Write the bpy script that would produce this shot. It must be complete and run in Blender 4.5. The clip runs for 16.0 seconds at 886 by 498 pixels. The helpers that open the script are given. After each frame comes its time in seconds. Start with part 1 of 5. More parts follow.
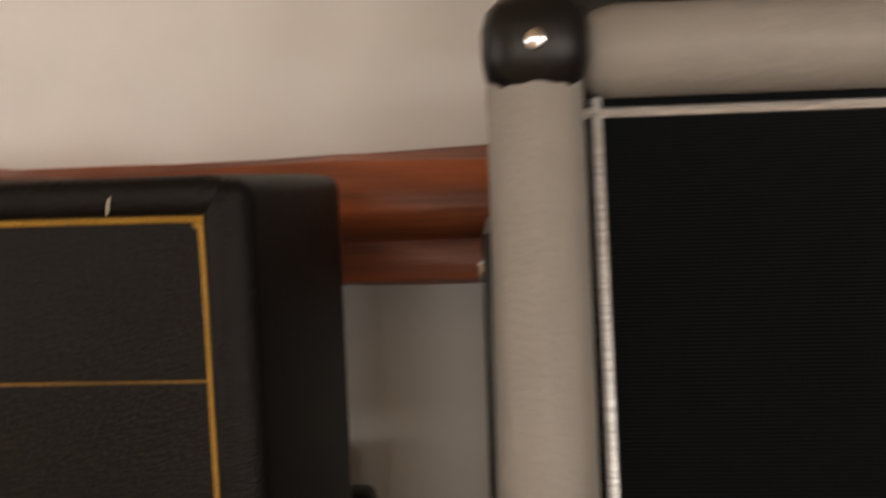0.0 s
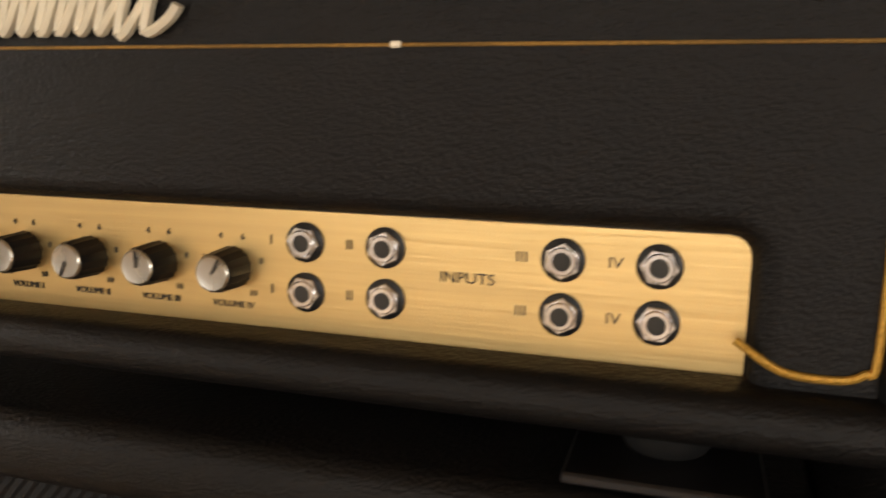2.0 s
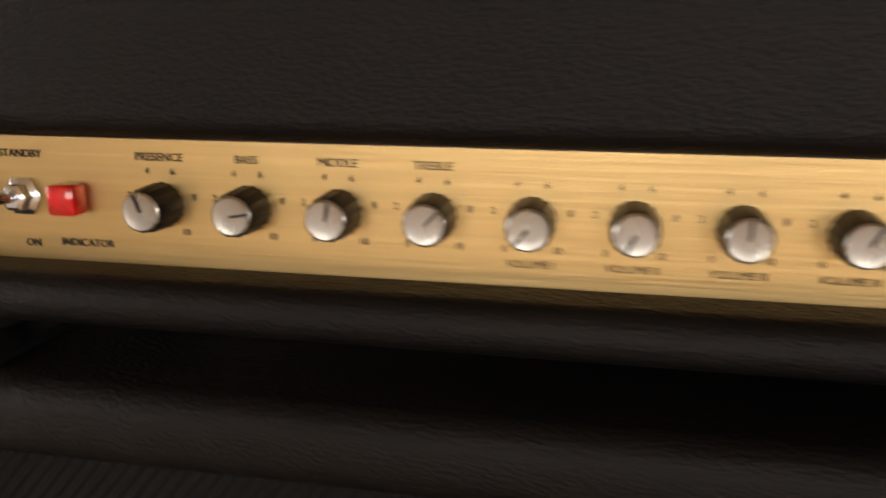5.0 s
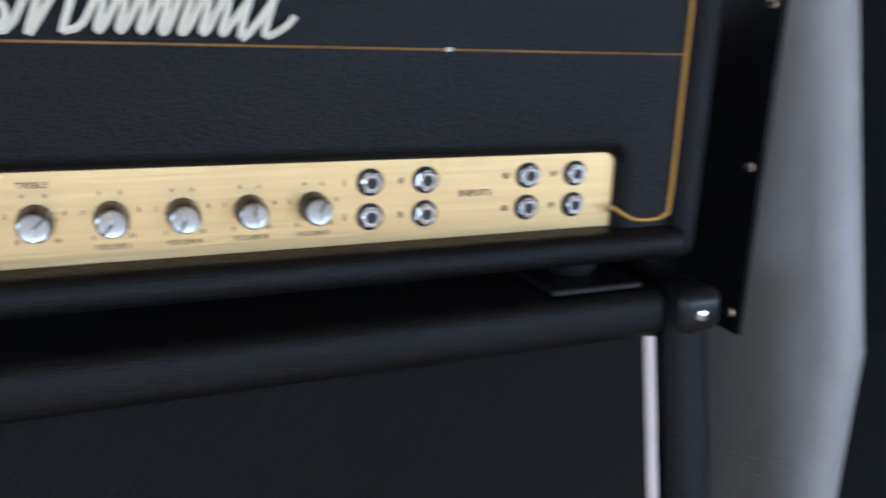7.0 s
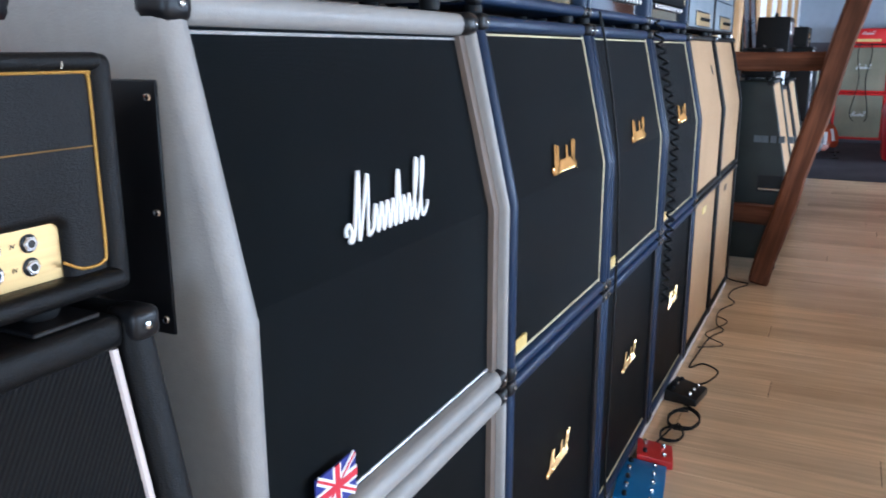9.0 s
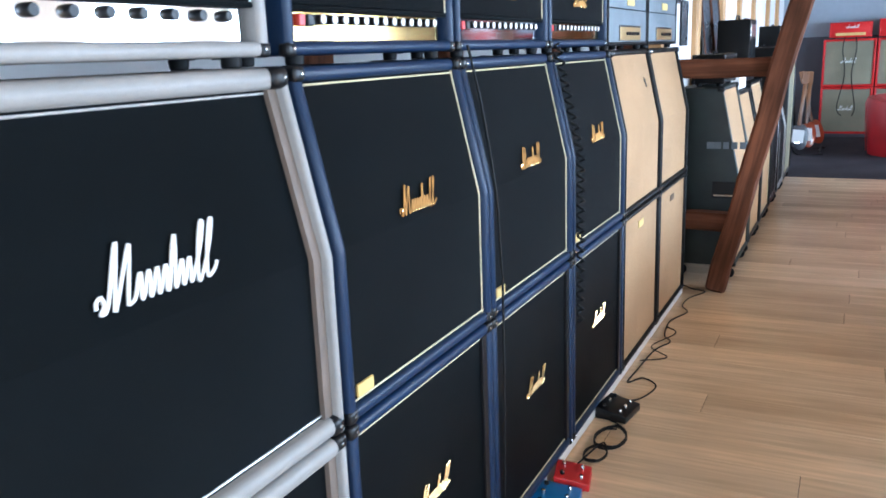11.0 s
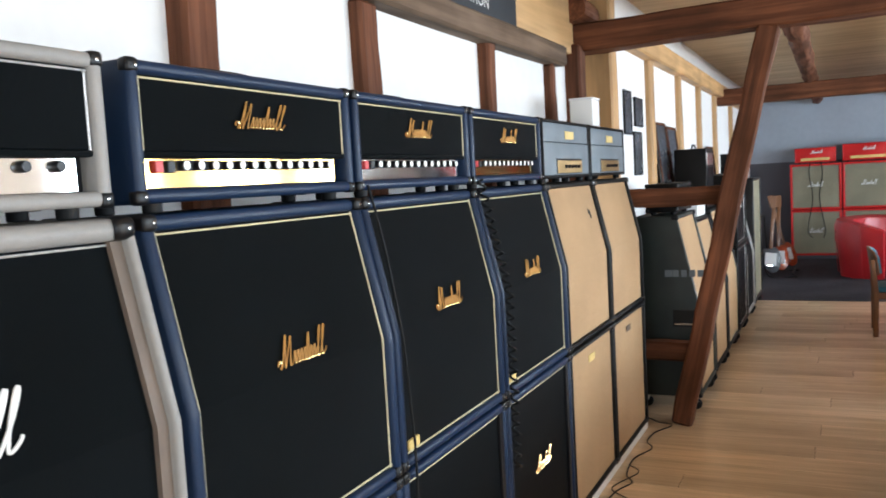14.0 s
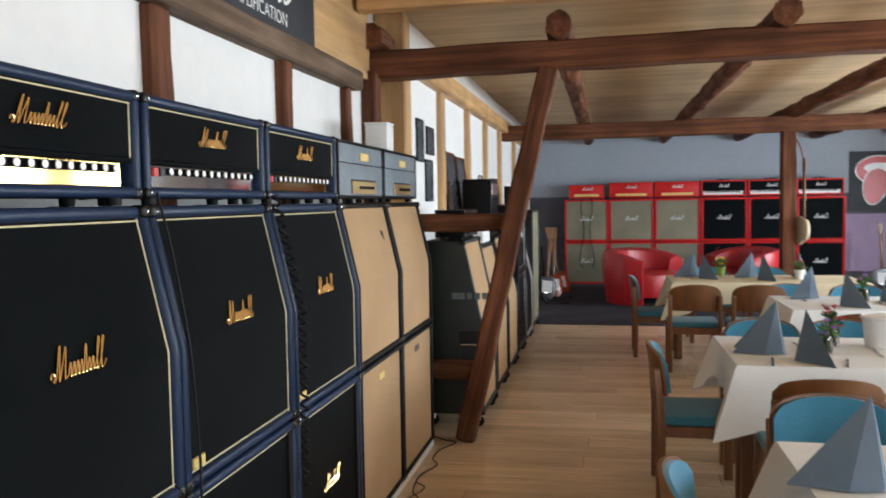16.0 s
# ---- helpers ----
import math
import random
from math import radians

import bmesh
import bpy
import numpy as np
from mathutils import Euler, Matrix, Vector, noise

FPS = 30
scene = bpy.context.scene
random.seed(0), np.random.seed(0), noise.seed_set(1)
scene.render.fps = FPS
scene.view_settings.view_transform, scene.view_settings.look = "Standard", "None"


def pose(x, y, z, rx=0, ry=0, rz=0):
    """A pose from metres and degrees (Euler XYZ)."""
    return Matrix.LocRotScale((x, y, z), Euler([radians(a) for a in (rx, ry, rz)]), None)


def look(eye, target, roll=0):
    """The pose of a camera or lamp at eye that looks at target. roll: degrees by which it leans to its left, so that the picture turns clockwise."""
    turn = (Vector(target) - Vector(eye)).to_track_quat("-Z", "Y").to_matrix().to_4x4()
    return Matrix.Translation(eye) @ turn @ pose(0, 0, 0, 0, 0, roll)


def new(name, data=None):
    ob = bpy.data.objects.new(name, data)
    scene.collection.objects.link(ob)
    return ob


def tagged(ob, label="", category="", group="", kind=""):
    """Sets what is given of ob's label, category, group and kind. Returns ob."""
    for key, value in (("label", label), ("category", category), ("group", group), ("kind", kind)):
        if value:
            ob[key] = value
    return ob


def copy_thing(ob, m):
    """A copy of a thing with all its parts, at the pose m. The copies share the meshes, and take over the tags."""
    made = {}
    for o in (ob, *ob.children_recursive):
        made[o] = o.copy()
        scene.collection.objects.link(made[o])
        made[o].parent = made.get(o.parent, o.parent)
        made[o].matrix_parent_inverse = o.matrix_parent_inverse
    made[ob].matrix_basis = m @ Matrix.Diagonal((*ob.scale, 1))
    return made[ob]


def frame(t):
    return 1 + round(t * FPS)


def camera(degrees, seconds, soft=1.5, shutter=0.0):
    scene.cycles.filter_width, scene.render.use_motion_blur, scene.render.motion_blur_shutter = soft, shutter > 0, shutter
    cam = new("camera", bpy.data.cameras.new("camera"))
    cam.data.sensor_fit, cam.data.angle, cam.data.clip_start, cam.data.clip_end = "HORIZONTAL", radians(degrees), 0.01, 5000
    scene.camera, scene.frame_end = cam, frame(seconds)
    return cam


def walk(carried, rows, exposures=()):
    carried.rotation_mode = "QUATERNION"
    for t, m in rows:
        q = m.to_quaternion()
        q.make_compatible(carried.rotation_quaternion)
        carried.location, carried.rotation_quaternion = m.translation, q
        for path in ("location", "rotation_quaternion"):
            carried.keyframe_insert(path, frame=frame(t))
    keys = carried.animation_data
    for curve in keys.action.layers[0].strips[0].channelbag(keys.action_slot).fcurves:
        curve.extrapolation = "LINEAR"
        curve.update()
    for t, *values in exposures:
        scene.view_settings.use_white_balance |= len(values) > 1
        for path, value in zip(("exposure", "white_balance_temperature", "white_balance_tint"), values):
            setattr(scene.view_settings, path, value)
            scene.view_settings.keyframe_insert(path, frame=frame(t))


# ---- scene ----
cam = camera(57.3, 16.0, soft=1.7, shutter=0.5)
PATH = [
    (0, (-0.830, -0.267, 1.491), (-0.960, 1.720, 1.310), -1.9),
    (0.5, (-0.846, -0.203, 1.468), (-1.358, 1.704, 1.154), 1.7),
    (1, (-0.886, -0.193, 1.436), (-1.554, 1.653, 1.053), 1.6),
    (1.5, (-0.943, -0.213, 1.403), (-1.651, 1.626, 1.062), 1.5),
    (2, (-1.016, -0.238, 1.385), (-1.597, 1.644, 1.035), 0.8),
    (2.5, (-1.076, -0.279, 1.382), (-1.567, 1.627, 1.029), 1.1),
    (3, (-1.126, -0.329, 1.376), (-1.656, 1.575, 1.074), 1.5),
    (3.5, (-1.179, -0.359, 1.367), (-1.723, 1.544, 1.082), 2.0),
    (4, (-1.222, -0.344, 1.366), (-1.74, 1.552, 0.995), 1.4),
    (4.5, (-1.255, -0.271, 1.38), (-1.679, 1.625, 0.906), 0.1),
    (5, (-1.3, -0.228, 1.376), (-1.671, 1.678, 0.895), 0.3),
    (5.2, (-1.334, -0.216, 1.391), (-1.615, 1.682, 0.827), -0.5),
    (7.5, (-1.325, -0.448, 1.433), (-0.228, 1.142, 0.914), 1.7),
    (8, (-1.364, -0.473, 1.45), (0.072, 0.82, 0.933), 0.3),
    (8.5, (-1.453, -0.527, 1.475), (0.215, 0.468, 0.997), 0.7),
    (9, (-1.502, -0.579, 1.495), (0.241, 0.278, 1.02), -0.1),
    (9.2, (-1.508, -0.603, 1.494), (0.234, 0.249, 1.008), -1.1),
    (11.3, (-1.292, -0.947, 1.6), (0.441, -0.055, 1.149), -2.5),
    (11.5, (-1.276, -0.962, 1.614), (0.478, -0.092, 1.205), -2.3),
    (12, (-1.229, -1.005, 1.624), (0.553, -0.141, 1.343), 0.2),
    (12.5, (-1.18, -1.019, 1.615), (0.571, -0.074, 1.407), -1.4),
    (13, (-1.146, -1.036, 1.606), (0.594, -0.068, 1.416), -2.1),
    (13.5, (-1.115, -1.057, 1.6), (0.638, -0.109, 1.424), -3.5),
    (14, (-1.098, -1.072, 1.594), (0.693, -0.196, 1.432), -3.2),
    (14.5, (-1.084, -1.079, 1.586), (0.738, -0.267, 1.439), -1.7),
    (15, (-1.078, -1.086, 1.582), (0.796, -0.396, 1.46), -0.2),
    (15.5, (-1.086, -1.092, 1.577), (0.842, -0.568, 1.48), 0.5),
    (16, (-1.133, -1.072, 1.562), (0.825, -0.681, 1.447), -0.9),
]
EXPOSURES = [
    (0.0, -1.48, 8500, 20), (0.5, -1.18, 8900, 22), (1.0, -1.0, 9100, 26), (2.0, -1.2, 8400, 18), (3.0, -1.25, 7700, 13), (4.0, -1.4, 7700, 15), (5.2, -1.5, 8100, 22),
    (7.3, -0.9, 4800, 9), (8.0, -0.7, 4900, 8), (9.2, -0.24, 5150, 10), (11.3, 0.06, 5100, 7), (13.5, -0.42, 6000, 8), (15.0, -0.46, 6150, 9), (16.0, -0.84, 6350, 9),
]
walk(cam, [(t, look(eye, target, roll)) for t, eye, target, roll in PATH], EXPOSURES)

# ---- daylight ----
world = bpy.data.worlds.new("world")
scene.world = world
world.use_nodes = True
wn = world.node_tree.nodes
sky = wn.new("ShaderNodeTexSky")
sky.sky_type, sky.sun_disc, sky.sun_elevation, sky.sun_rotation = "NISHITA", False, radians(40), radians(200)
wn["Background"].inputs["Strength"].default_value = 0.12
world.node_tree.links.new(sky.outputs[0], wn["Background"].inputs["Color"])

Y_WALL, Y_FAR, X_BACK, X_END, Z_CEIL = 0.47, -6.6, -4.6, 14.15, 2.86
WINDOWS_SOUTH = [(-3.4, 1.3), (-1.2, 1.3), (1.2, 1.3), (3.6, 1.3), (6.0, 1.3), (8.4, 1.3), (10.8, 1.3)]   # centre x, width
WIN_Z = (0.9, 2.25)


def window_light(name, x, y, z, w, h, target, watts):
    d = bpy.data.lights.new(name, "AREA")
    d.shape, d.size, d.size_y, d.energy, d.color = "RECTANGLE", w, h, watts, (0.81, 0.91, 1.0)
    ob = new(name, d)
    ob.matrix_world = look((x, y, z), target)
    return ob


for wx, ww in WINDOWS_SOUTH:
    window_light("window_light", wx, Y_FAR - 0.05, 1.58, ww, 1.3, (wx, 0, 1.5), 150 if wx < 3 else 250)
# unseen west window, added to light the black head's panel from the left
window_light("window_light", X_BACK - .05, -1.05, 1.5, 1.2, 1.3, (0, -1.05, 1.4), 75)
sun_data = bpy.data.lights.new("sun", "SUN")
sun_data.energy, sun_data.angle, sun_data.color = 3.0, radians(0.5), (1.0, 0.93, 0.82)
sun = new("sun", sun_data)
sun.matrix_world = look((0, -10, 8.5), (2.5, 0, 0))


# ---- materials ----
def material(name, color, rough=0.5, metal=0.0, grain=(), bump=(), coat=0.0, sheen=0.0, random=0.0, spec=0.5):
    """grain: (scale, amount, stretch) pairs that vary the colour; bump: (kind, scale, strength, stretch)."""
    m = bpy.data.materials.new(name)
    m.use_nodes = True
    nt = m.node_tree
    b = nt.nodes["Principled BSDF"]
    b.inputs["Roughness"].default_value, b.inputs["Metallic"].default_value = rough, metal
    b.inputs["Coat Weight"].default_value, b.inputs["Sheen Weight"].default_value = coat, sheen
    b.inputs["Coat Roughness"].default_value = 0.15
    b.inputs["Specular IOR Level"].default_value = spec
    tc = nt.nodes.new("ShaderNodeTexCoord")
    L = nt.links.new

    def mapped(stretch):
        mp = nt.nodes.new("ShaderNodeMapping")
        mp.inputs["Scale"].default_value = stretch
        L(tc.outputs["Object"], mp.inputs["Vector"])
        return mp.outputs[0]

    value = None
    for scale, amount, stretch in grain:
        n = nt.nodes.new("ShaderNodeTexNoise")
        n.inputs["Scale"].default_value, n.inputs["Detail"].default_value = scale, 5
        L(mapped(stretch), n.inputs["Vector"])
        r = nt.nodes.new("ShaderNodeMapRange")
        r.inputs["From Min"].default_value, r.inputs["From Max"].default_value = 0.3, 0.7
        r.inputs["To Min"].default_value, r.inputs["To Max"].default_value = 1 - amount, 1 + amount
        L(n.outputs["Fac"], r.inputs["Value"])
        if value is None:
            value = r.outputs[0]
        else:
            mu = nt.nodes.new("ShaderNodeMath")
            mu.operation = "MULTIPLY"
            L(value, mu.inputs[0]), L(r.outputs[0], mu.inputs[1])
            value = mu.outputs[0]
    if random:
        oi = nt.nodes.new("ShaderNodeObjectInfo")
        r = nt.nodes.new("ShaderNodeMapRange")
        r.inputs["To Min"].default_value, r.inputs["To Max"].default_value = 1 - random, 1 + random
        L(oi.outputs["Random"], r.inputs["Value"])
        mu = nt.nodes.new("ShaderNodeMath")
        mu.operation = "MULTIPLY"
        L(r.outputs[0], mu.inputs[0])
        if value is None:
            mu.inputs[1].default_value = 1.0
        else:
            L(value, mu.inputs[1])
        value = mu.outputs[0]
    if value is None:
        b.inputs["Base Color"].default_value = (*color, 1)
    else:
        vm = nt.nodes.new("ShaderNodeVectorMath")
        vm.operation = "SCALE"
        vm.inputs[0].default_value = color
        L(value, vm.inputs["Scale"])
        L(vm.outputs[0], b.inputs["Base Color"])
        rr = nt.nodes.new("ShaderNodeMapRange")
        rr.inputs["From Min"].default_value, rr.inputs["From Max"].default_value = 0.6, 1.4
        rr.inputs["To Min"].default_value, rr.inputs["To Max"].default_value = min(1, rough * 1.15), rough * 0.85
        L(value, rr.inputs["Value"])
        L(rr.outputs[0], b.inputs["Roughness"])
    normal = None
    for kind, scale, strength, stretch in bump:
        v = mapped(stretch)
        if kind == "noise":
            n = nt.nodes.new("ShaderNodeTexNoise")
            n.inputs["Detail"].default_value = 4
            out = n.outputs["Fac"]
        elif kind == "cells":
            n = nt.nodes.new("ShaderNodeTexVoronoi")
            out = n.outputs["Distance"]
        else:
            n = nt.nodes.new("ShaderNodeTexWave")
            n.bands_direction = kind
            n.inputs["Distortion"].default_value = 0.4
            out = n.outputs["Fac"]
        n.inputs["Scale"].default_value = scale
        L(v, n.inputs["Vector"])
        bp = nt.nodes.new("ShaderNodeBump")
        bp.inputs["Strength"].default_value, bp.inputs["Distance"].default_value = strength, 0.002
        L(out, bp.inputs["Height"])
        if normal:
            L(normal, bp.inputs["Normal"])
        normal = bp.outputs[0]
    if normal:
        L(normal, b.inputs["Normal"])
    return m


ONE = (1, 1, 1)
M_BLUE = material("navy_vinyl", (0.0085, 0.022, 0.056), 0.38, grain=[(3, .15, ONE)], bump=[("noise", 260, .35, ONE)], spec=.27)
M_BLACK_VINYL = material("black_vinyl", (0.005, 0.0047, 0.0047), 0.45, grain=[(4, .2, ONE)], bump=[("noise", 420, .45, (1, 1, 1.6)), ("noise", 120, .2, ONE)], spec=.17)
M_SILVER = material("silver_vinyl", (0.275, 0.265, 0.25), 0.5, grain=[(5, .1, ONE), (60, .04, ONE)], bump=[("noise", 300, .35, ONE)])
M_RED_VINYL = material("red_vinyl", (0.58, 0.018, 0.018), 0.4, grain=[(4, .12, ONE)], bump=[("noise", 200, .3, ONE)], spec=.25)
M_SILVER_SHADED = material("shaded_silver_vinyl", (0.15, 0.115, 0.09), 0.6, grain=[(8, .15, ONE)], bump=[("noise", 200, .3, ONE)])
M_GREY_VINYL = material("grey_vinyl", (0.15, 0.18, 0.205), 0.55, grain=[(6, .12, ONE)], bump=[("noise", 240, .4, ONE)])
M_GREEN_BLACK = material("dark_green_paint", (0.012, 0.018, 0.015), 0.5, grain=[(5, .3, ONE)], bump=[("noise", 60, .3, ONE)])
M_GRILLE = material("black_grille_cloth", (0.0032, 0.0046, 0.0056), 0.46, grain=[(2.5, .18, ONE)], bump=[("X", 190, .3, (1, 1, .2)), ("Z", 190, .3, (.2, 1, 1))], spec=.05)
M_GRILLE_DIAG = material("diagonal_grille_cloth", (0.007, 0.0065, 0.0065), 0.7, grain=[(3, .15, ONE)], bump=[("DIAGONAL", 95, 1.0, (1, 1, -1))], spec=.14)
M_CREAM = material("cream_basketweave", (0.45, 0.285, 0.145), 0.8, grain=[(2.2, .1, ONE), (90, .12, (1, 1, 6)), (90, .1, (6, 1, 1))], bump=[("X", 120, .35, ONE), ("Z", 120, .35, ONE)])
M_CHECK = material("greenish_basketweave", (0.24, 0.22, 0.15), 0.8, grain=[(2.2, .15, ONE), (60, .2, (1, 1, 5))], bump=[("X", 90, .3, ONE)])
M_GOLD = material("brushed_gold_panel", (0.50, 0.352, 0.158), 0.37, 1.0, grain=[(5, .08, (1, 1, 3)), (220, .07, (.03, 1, 1))], bump=[("noise", 500, .06, (.03, 1, 1))])
M_GOLD_MIRROR = material("polished_gold_panel", (0.66, 0.46, 0.17), 0.09, 1.0, grain=[(6, .05, ONE)])
M_CHROME = material("chrome", (0.66, 0.67, 0.69), 0.18, 1.0, grain=[(20, .05, ONE)])
M_MIRROR = material("polished_steel_panel", (0.85, 0.86, 0.87), 0.06, 1.0, grain=[(5, .04, ONE)])
M_ALU = material("turned_aluminium", (0.35, 0.34, 0.31), 0.28, 1.0, grain=[(30, .1, ONE)])
M_BRASS = material("gold_piping", (0.46, 0.25, 0.045), 0.4, 0.55, grain=[(8, .25, ONE), (700, .25, ONE)], bump=[("noise", 900, .4, ONE)])
M_WORN_BRASS = material("worn_gold_line", (0.23, 0.125, 0.03), 0.55, 0.3, grain=[(14, .5, ONE), (700, .25, ONE)])
M_PALE_PIPE = material("pale_piping", (0.62, 0.55, 0.35), 0.5, 0.0, grain=[(9, .15, ONE)])
M_PINK_PIPE = material("white_piping", (0.62, 0.53, 0.48), 0.5, grain=[(9, .12, ONE)])
M_STEEL_PIPE = material("silver_piping", (0.6, 0.6, 0.6), 0.35, 0.6, grain=[(9, .1, ONE), (600, .3, (.1, .1, 1))])
M_PLASTIC = material("black_plastic", (0.007, 0.007, 0.008), 0.34, grain=[(12, .2, ONE)], spec=.3)
M_RUBBER = material("black_rubber", (0.008, 0.008, 0.008), 0.6, grain=[(20, .2, ONE)], spec=.2)
M_WHITE_LOGO = material("cream_white_plastic", (0.72, 0.66, 0.52), 0.4, grain=[(30, .08, ONE)])
M_BRIGHT_LOGO = material("white_plastic", (0.82, 0.82, 0.80), 0.35, grain=[(30, .05, ONE)])
M_GOLD_LOGO = material("gold_plated_plastic", (0.86, 0.60, 0.28), 0.18, 1.0, grain=[(20, .1, ONE)])
M_INK = material("black_ink", (0.015, 0.012, 0.008), 0.6, grain=[(50, .3, ONE)])
M_JEWEL = material("red_jewel", (0.6, 0.006, 0.008), 0.08, grain=[(160, .5, ONE)], coat=0.6)
M_PLASTER = material("white_plaster", (0.80, 0.79, 0.77), 0.85, grain=[(0.8, .05, ONE), (14, .025, ONE)], bump=[("noise", 9, .25, ONE), ("noise", 70, .15, ONE)])
M_GREY_WALL = material("blue_grey_paint", (0.33, 0.37, 0.42), 0.8, grain=[(0.7, .06, ONE), (12, .03, ONE)], bump=[("noise", 40, .15, ONE)])
M_DADO = material("dark_grey_paint", (0.085, 0.085, 0.10), 0.7, grain=[(1.5, .1, ONE)], bump=[("noise", 40, .15, ONE)])
M_OLD_WOOD = material("old_dark_timber", (0.11, 0.038, 0.0155), 0.7, grain=[(2.5, .3, ONE), (18, .45, (1, 1, .06)), (60, .25, (1, 1, .05))], bump=[("noise", 14, .8, (1, 1, .1)), ("noise", 60, .6, (1, 1, .06))], spec=.25)
M_LOG = material("reddish_log", (0.20, 0.052, 0.021), 0.5, grain=[(5, .45, (1, 1, .3)), (26, .7, (1, 1, .10)), (90, .35, (1, 1, .05))], bump=[("noise", 12, 1.6, (1, 1, .25)), ("noise", 50, 1.2, (1, 1, .12))])
M_GREY_WOOD = material("weathered_timber", (0.125, 0.082, 0.052), 0.75, grain=[(3, .2, ONE), (20, .4, (1, 1, .06))], bump=[("noise", 16, .9, (1, 1, .1))], spec=.3)
M_PINE = material("pine_boards", (0.50, 0.29, 0.12), 0.55, grain=[(1.6, .2, ONE), (16, .25, (1, 1, .08))], bump=[("noise", 20, .35, (1, 1, .1))])
M_PINE_X = material("pine_planks", (0.47, 0.29, 0.13), 0.6, grain=[(1.2, .2, ONE), (16, .22, (.06, 1, 1))], bump=[("noise", 20, .3, (.1, 1, 1))])
M_CEIL = material("ceiling_boards", (0.50, 0.36, 0.21), 0.7, grain=[(0.9, .2, ONE), (10, .18, (1, .06, 1))], bump=[("noise", 14, .3, (1, .08, 1))])
M_FLOOR = material("oak_floor_boards", (0.72, 0.53, 0.35), 0.24, grain=[(1.1, .16, ONE), (9, .16, (1, .07, 1)), (45, .12, (1, .05, 1))], bump=[("noise", 40, .15, (1, .06, 1))], random=0.13)
M_GAP = material("floor_joint", (0.06, 0.04, 0.025), 0.9, grain=[(5, .2, ONE)])
M_CARPET = material("dark_carpet", (0.045, 0.042, 0.05), 0.95, grain=[(2, .15, ONE), (200, .3, ONE)], bump=[("noise", 300, .5, ONE)], spec=.1)
M_CHAIR_WOOD = material("chair_beech", (0.165, 0.064, 0.019), 0.4, grain=[(3, .15, ONE), (22, .22, (1, 1, .12))], coat=0.15)
M_BLUE_CLOTH = material("turquoise_upholstery", (0.035, 0.19, 0.30), 0.85, grain=[(4, .12, ONE), (260, .2, ONE)], bump=[("noise", 400, .4, ONE)], sheen=0.25)
M_CLOTH = material("white_tablecloth", (0.83, 0.84, 0.84), 0.8, grain=[(3, .04, ONE), (300, .04, ONE)], bump=[("noise", 5, .3, ONE), ("noise", 400, .2, ONE)])
M_CREAM_CLOTH = material("cream_tablecloth", (0.72, 0.62, 0.42), 0.8, grain=[(3, .05, ONE)], bump=[("noise", 5, .3, ONE)])
M_NAPKIN = material("slate_blue_napkin", (0.12, 0.165, 0.22), 0.85, grain=[(8, .08, ONE), (300, .1, ONE)], bump=[("noise", 350, .3, ONE)])
M_LEATHER = material("red_leather", (0.42, 0.012, 0.018), 0.35, grain=[(3, .15, ONE)], bump=[("cells", 60, .3, ONE), ("noise", 6, .5, ONE)])
M_PAPER = material("white_paper", (0.8, 0.8, 0.8), 0.6, grain=[(4, .04, ONE)])
M_PHOTO = material("dark_photo", (0.05, 0.055, 0.065), 0.3, grain=[(9, .6, ONE)])
M_BANNER = material("black_banner", (0.012, 0.016, 0.022), 0.6, grain=[(3, .15, ONE)], bump=[("noise", 4, .4, ONE)])
M_WHITE = material("white_paint", (0.78, 0.78, 0.76), 0.5, grain=[(4, .05, ONE)])
M_FLAG_BLUE = material("flag_blue", (0.02, 0.03, 0.22), 0.5, grain=[(20, .1, ONE)])
M_FLAG_RED = material("flag_red", (0.55, 0.02, 0.04), 0.5, grain=[(20, .1, ONE)])
M_PEDAL_BLUE = material("blue_enamel", (0.02, 0.16, 0.42), 0.35, grain=[(10, .12, ONE)])
M_PEDAL_RED = material("red_enamel", (0.5, 0.02, 0.02), 0.35, grain=[(10, .12, ONE)])
M_SUNBURST = material("guitar_lacquer", (0.36, 0.06, 0.02), 0.2, grain=[(4, .5, ONE)], coat=0.5)
M_CREAM_BODY = material("cream_lacquer", (0.68, 0.60, 0.42), 0.3, grain=[(4, .1, ONE)], coat=0.4)
M_LEAF = material("green_leaf", (0.06, 0.14, 0.03), 0.6, grain=[(20, .3, ONE)], random=0.3)
M_YELLOW = material("yellow_petal", (0.75, 0.50, 0.04), 0.6, grain=[(30, .2, ONE)])
M_PURPLE = material("purple_petal", (0.26, 0.10, 0.42), 0.6, grain=[(30, .25, ONE)])
M_ROSE = material("rose_petal", (0.50, 0.06, 0.10), 0.6, grain=[(30, .25, ONE)])
M_LILAC = material("lilac_wall_cloth", (0.42, 0.33, 0.50), 0.8, grain=[(2, .15, ONE)])
M_GREEN_POT = material("lime_pot", (0.30, 0.45, 0.10), 0.5, grain=[(10, .1, ONE)])
M_YELLOW_PLATE = material("yellowed_plate", (0.70, 0.52, 0.18), 0.4, grain=[(20, .12, ONE)])
M_GLASS = bpy.data.materials.new("clear_glass")
M_GLASS.use_nodes = True
M_GLASS.node_tree.nodes["Principled BSDF"].inputs["Transmission Weight"].default_value = 1.0
M_GLASS.node_tree.nodes["Principled BSDF"].inputs["Roughness"].default_value = 0.03


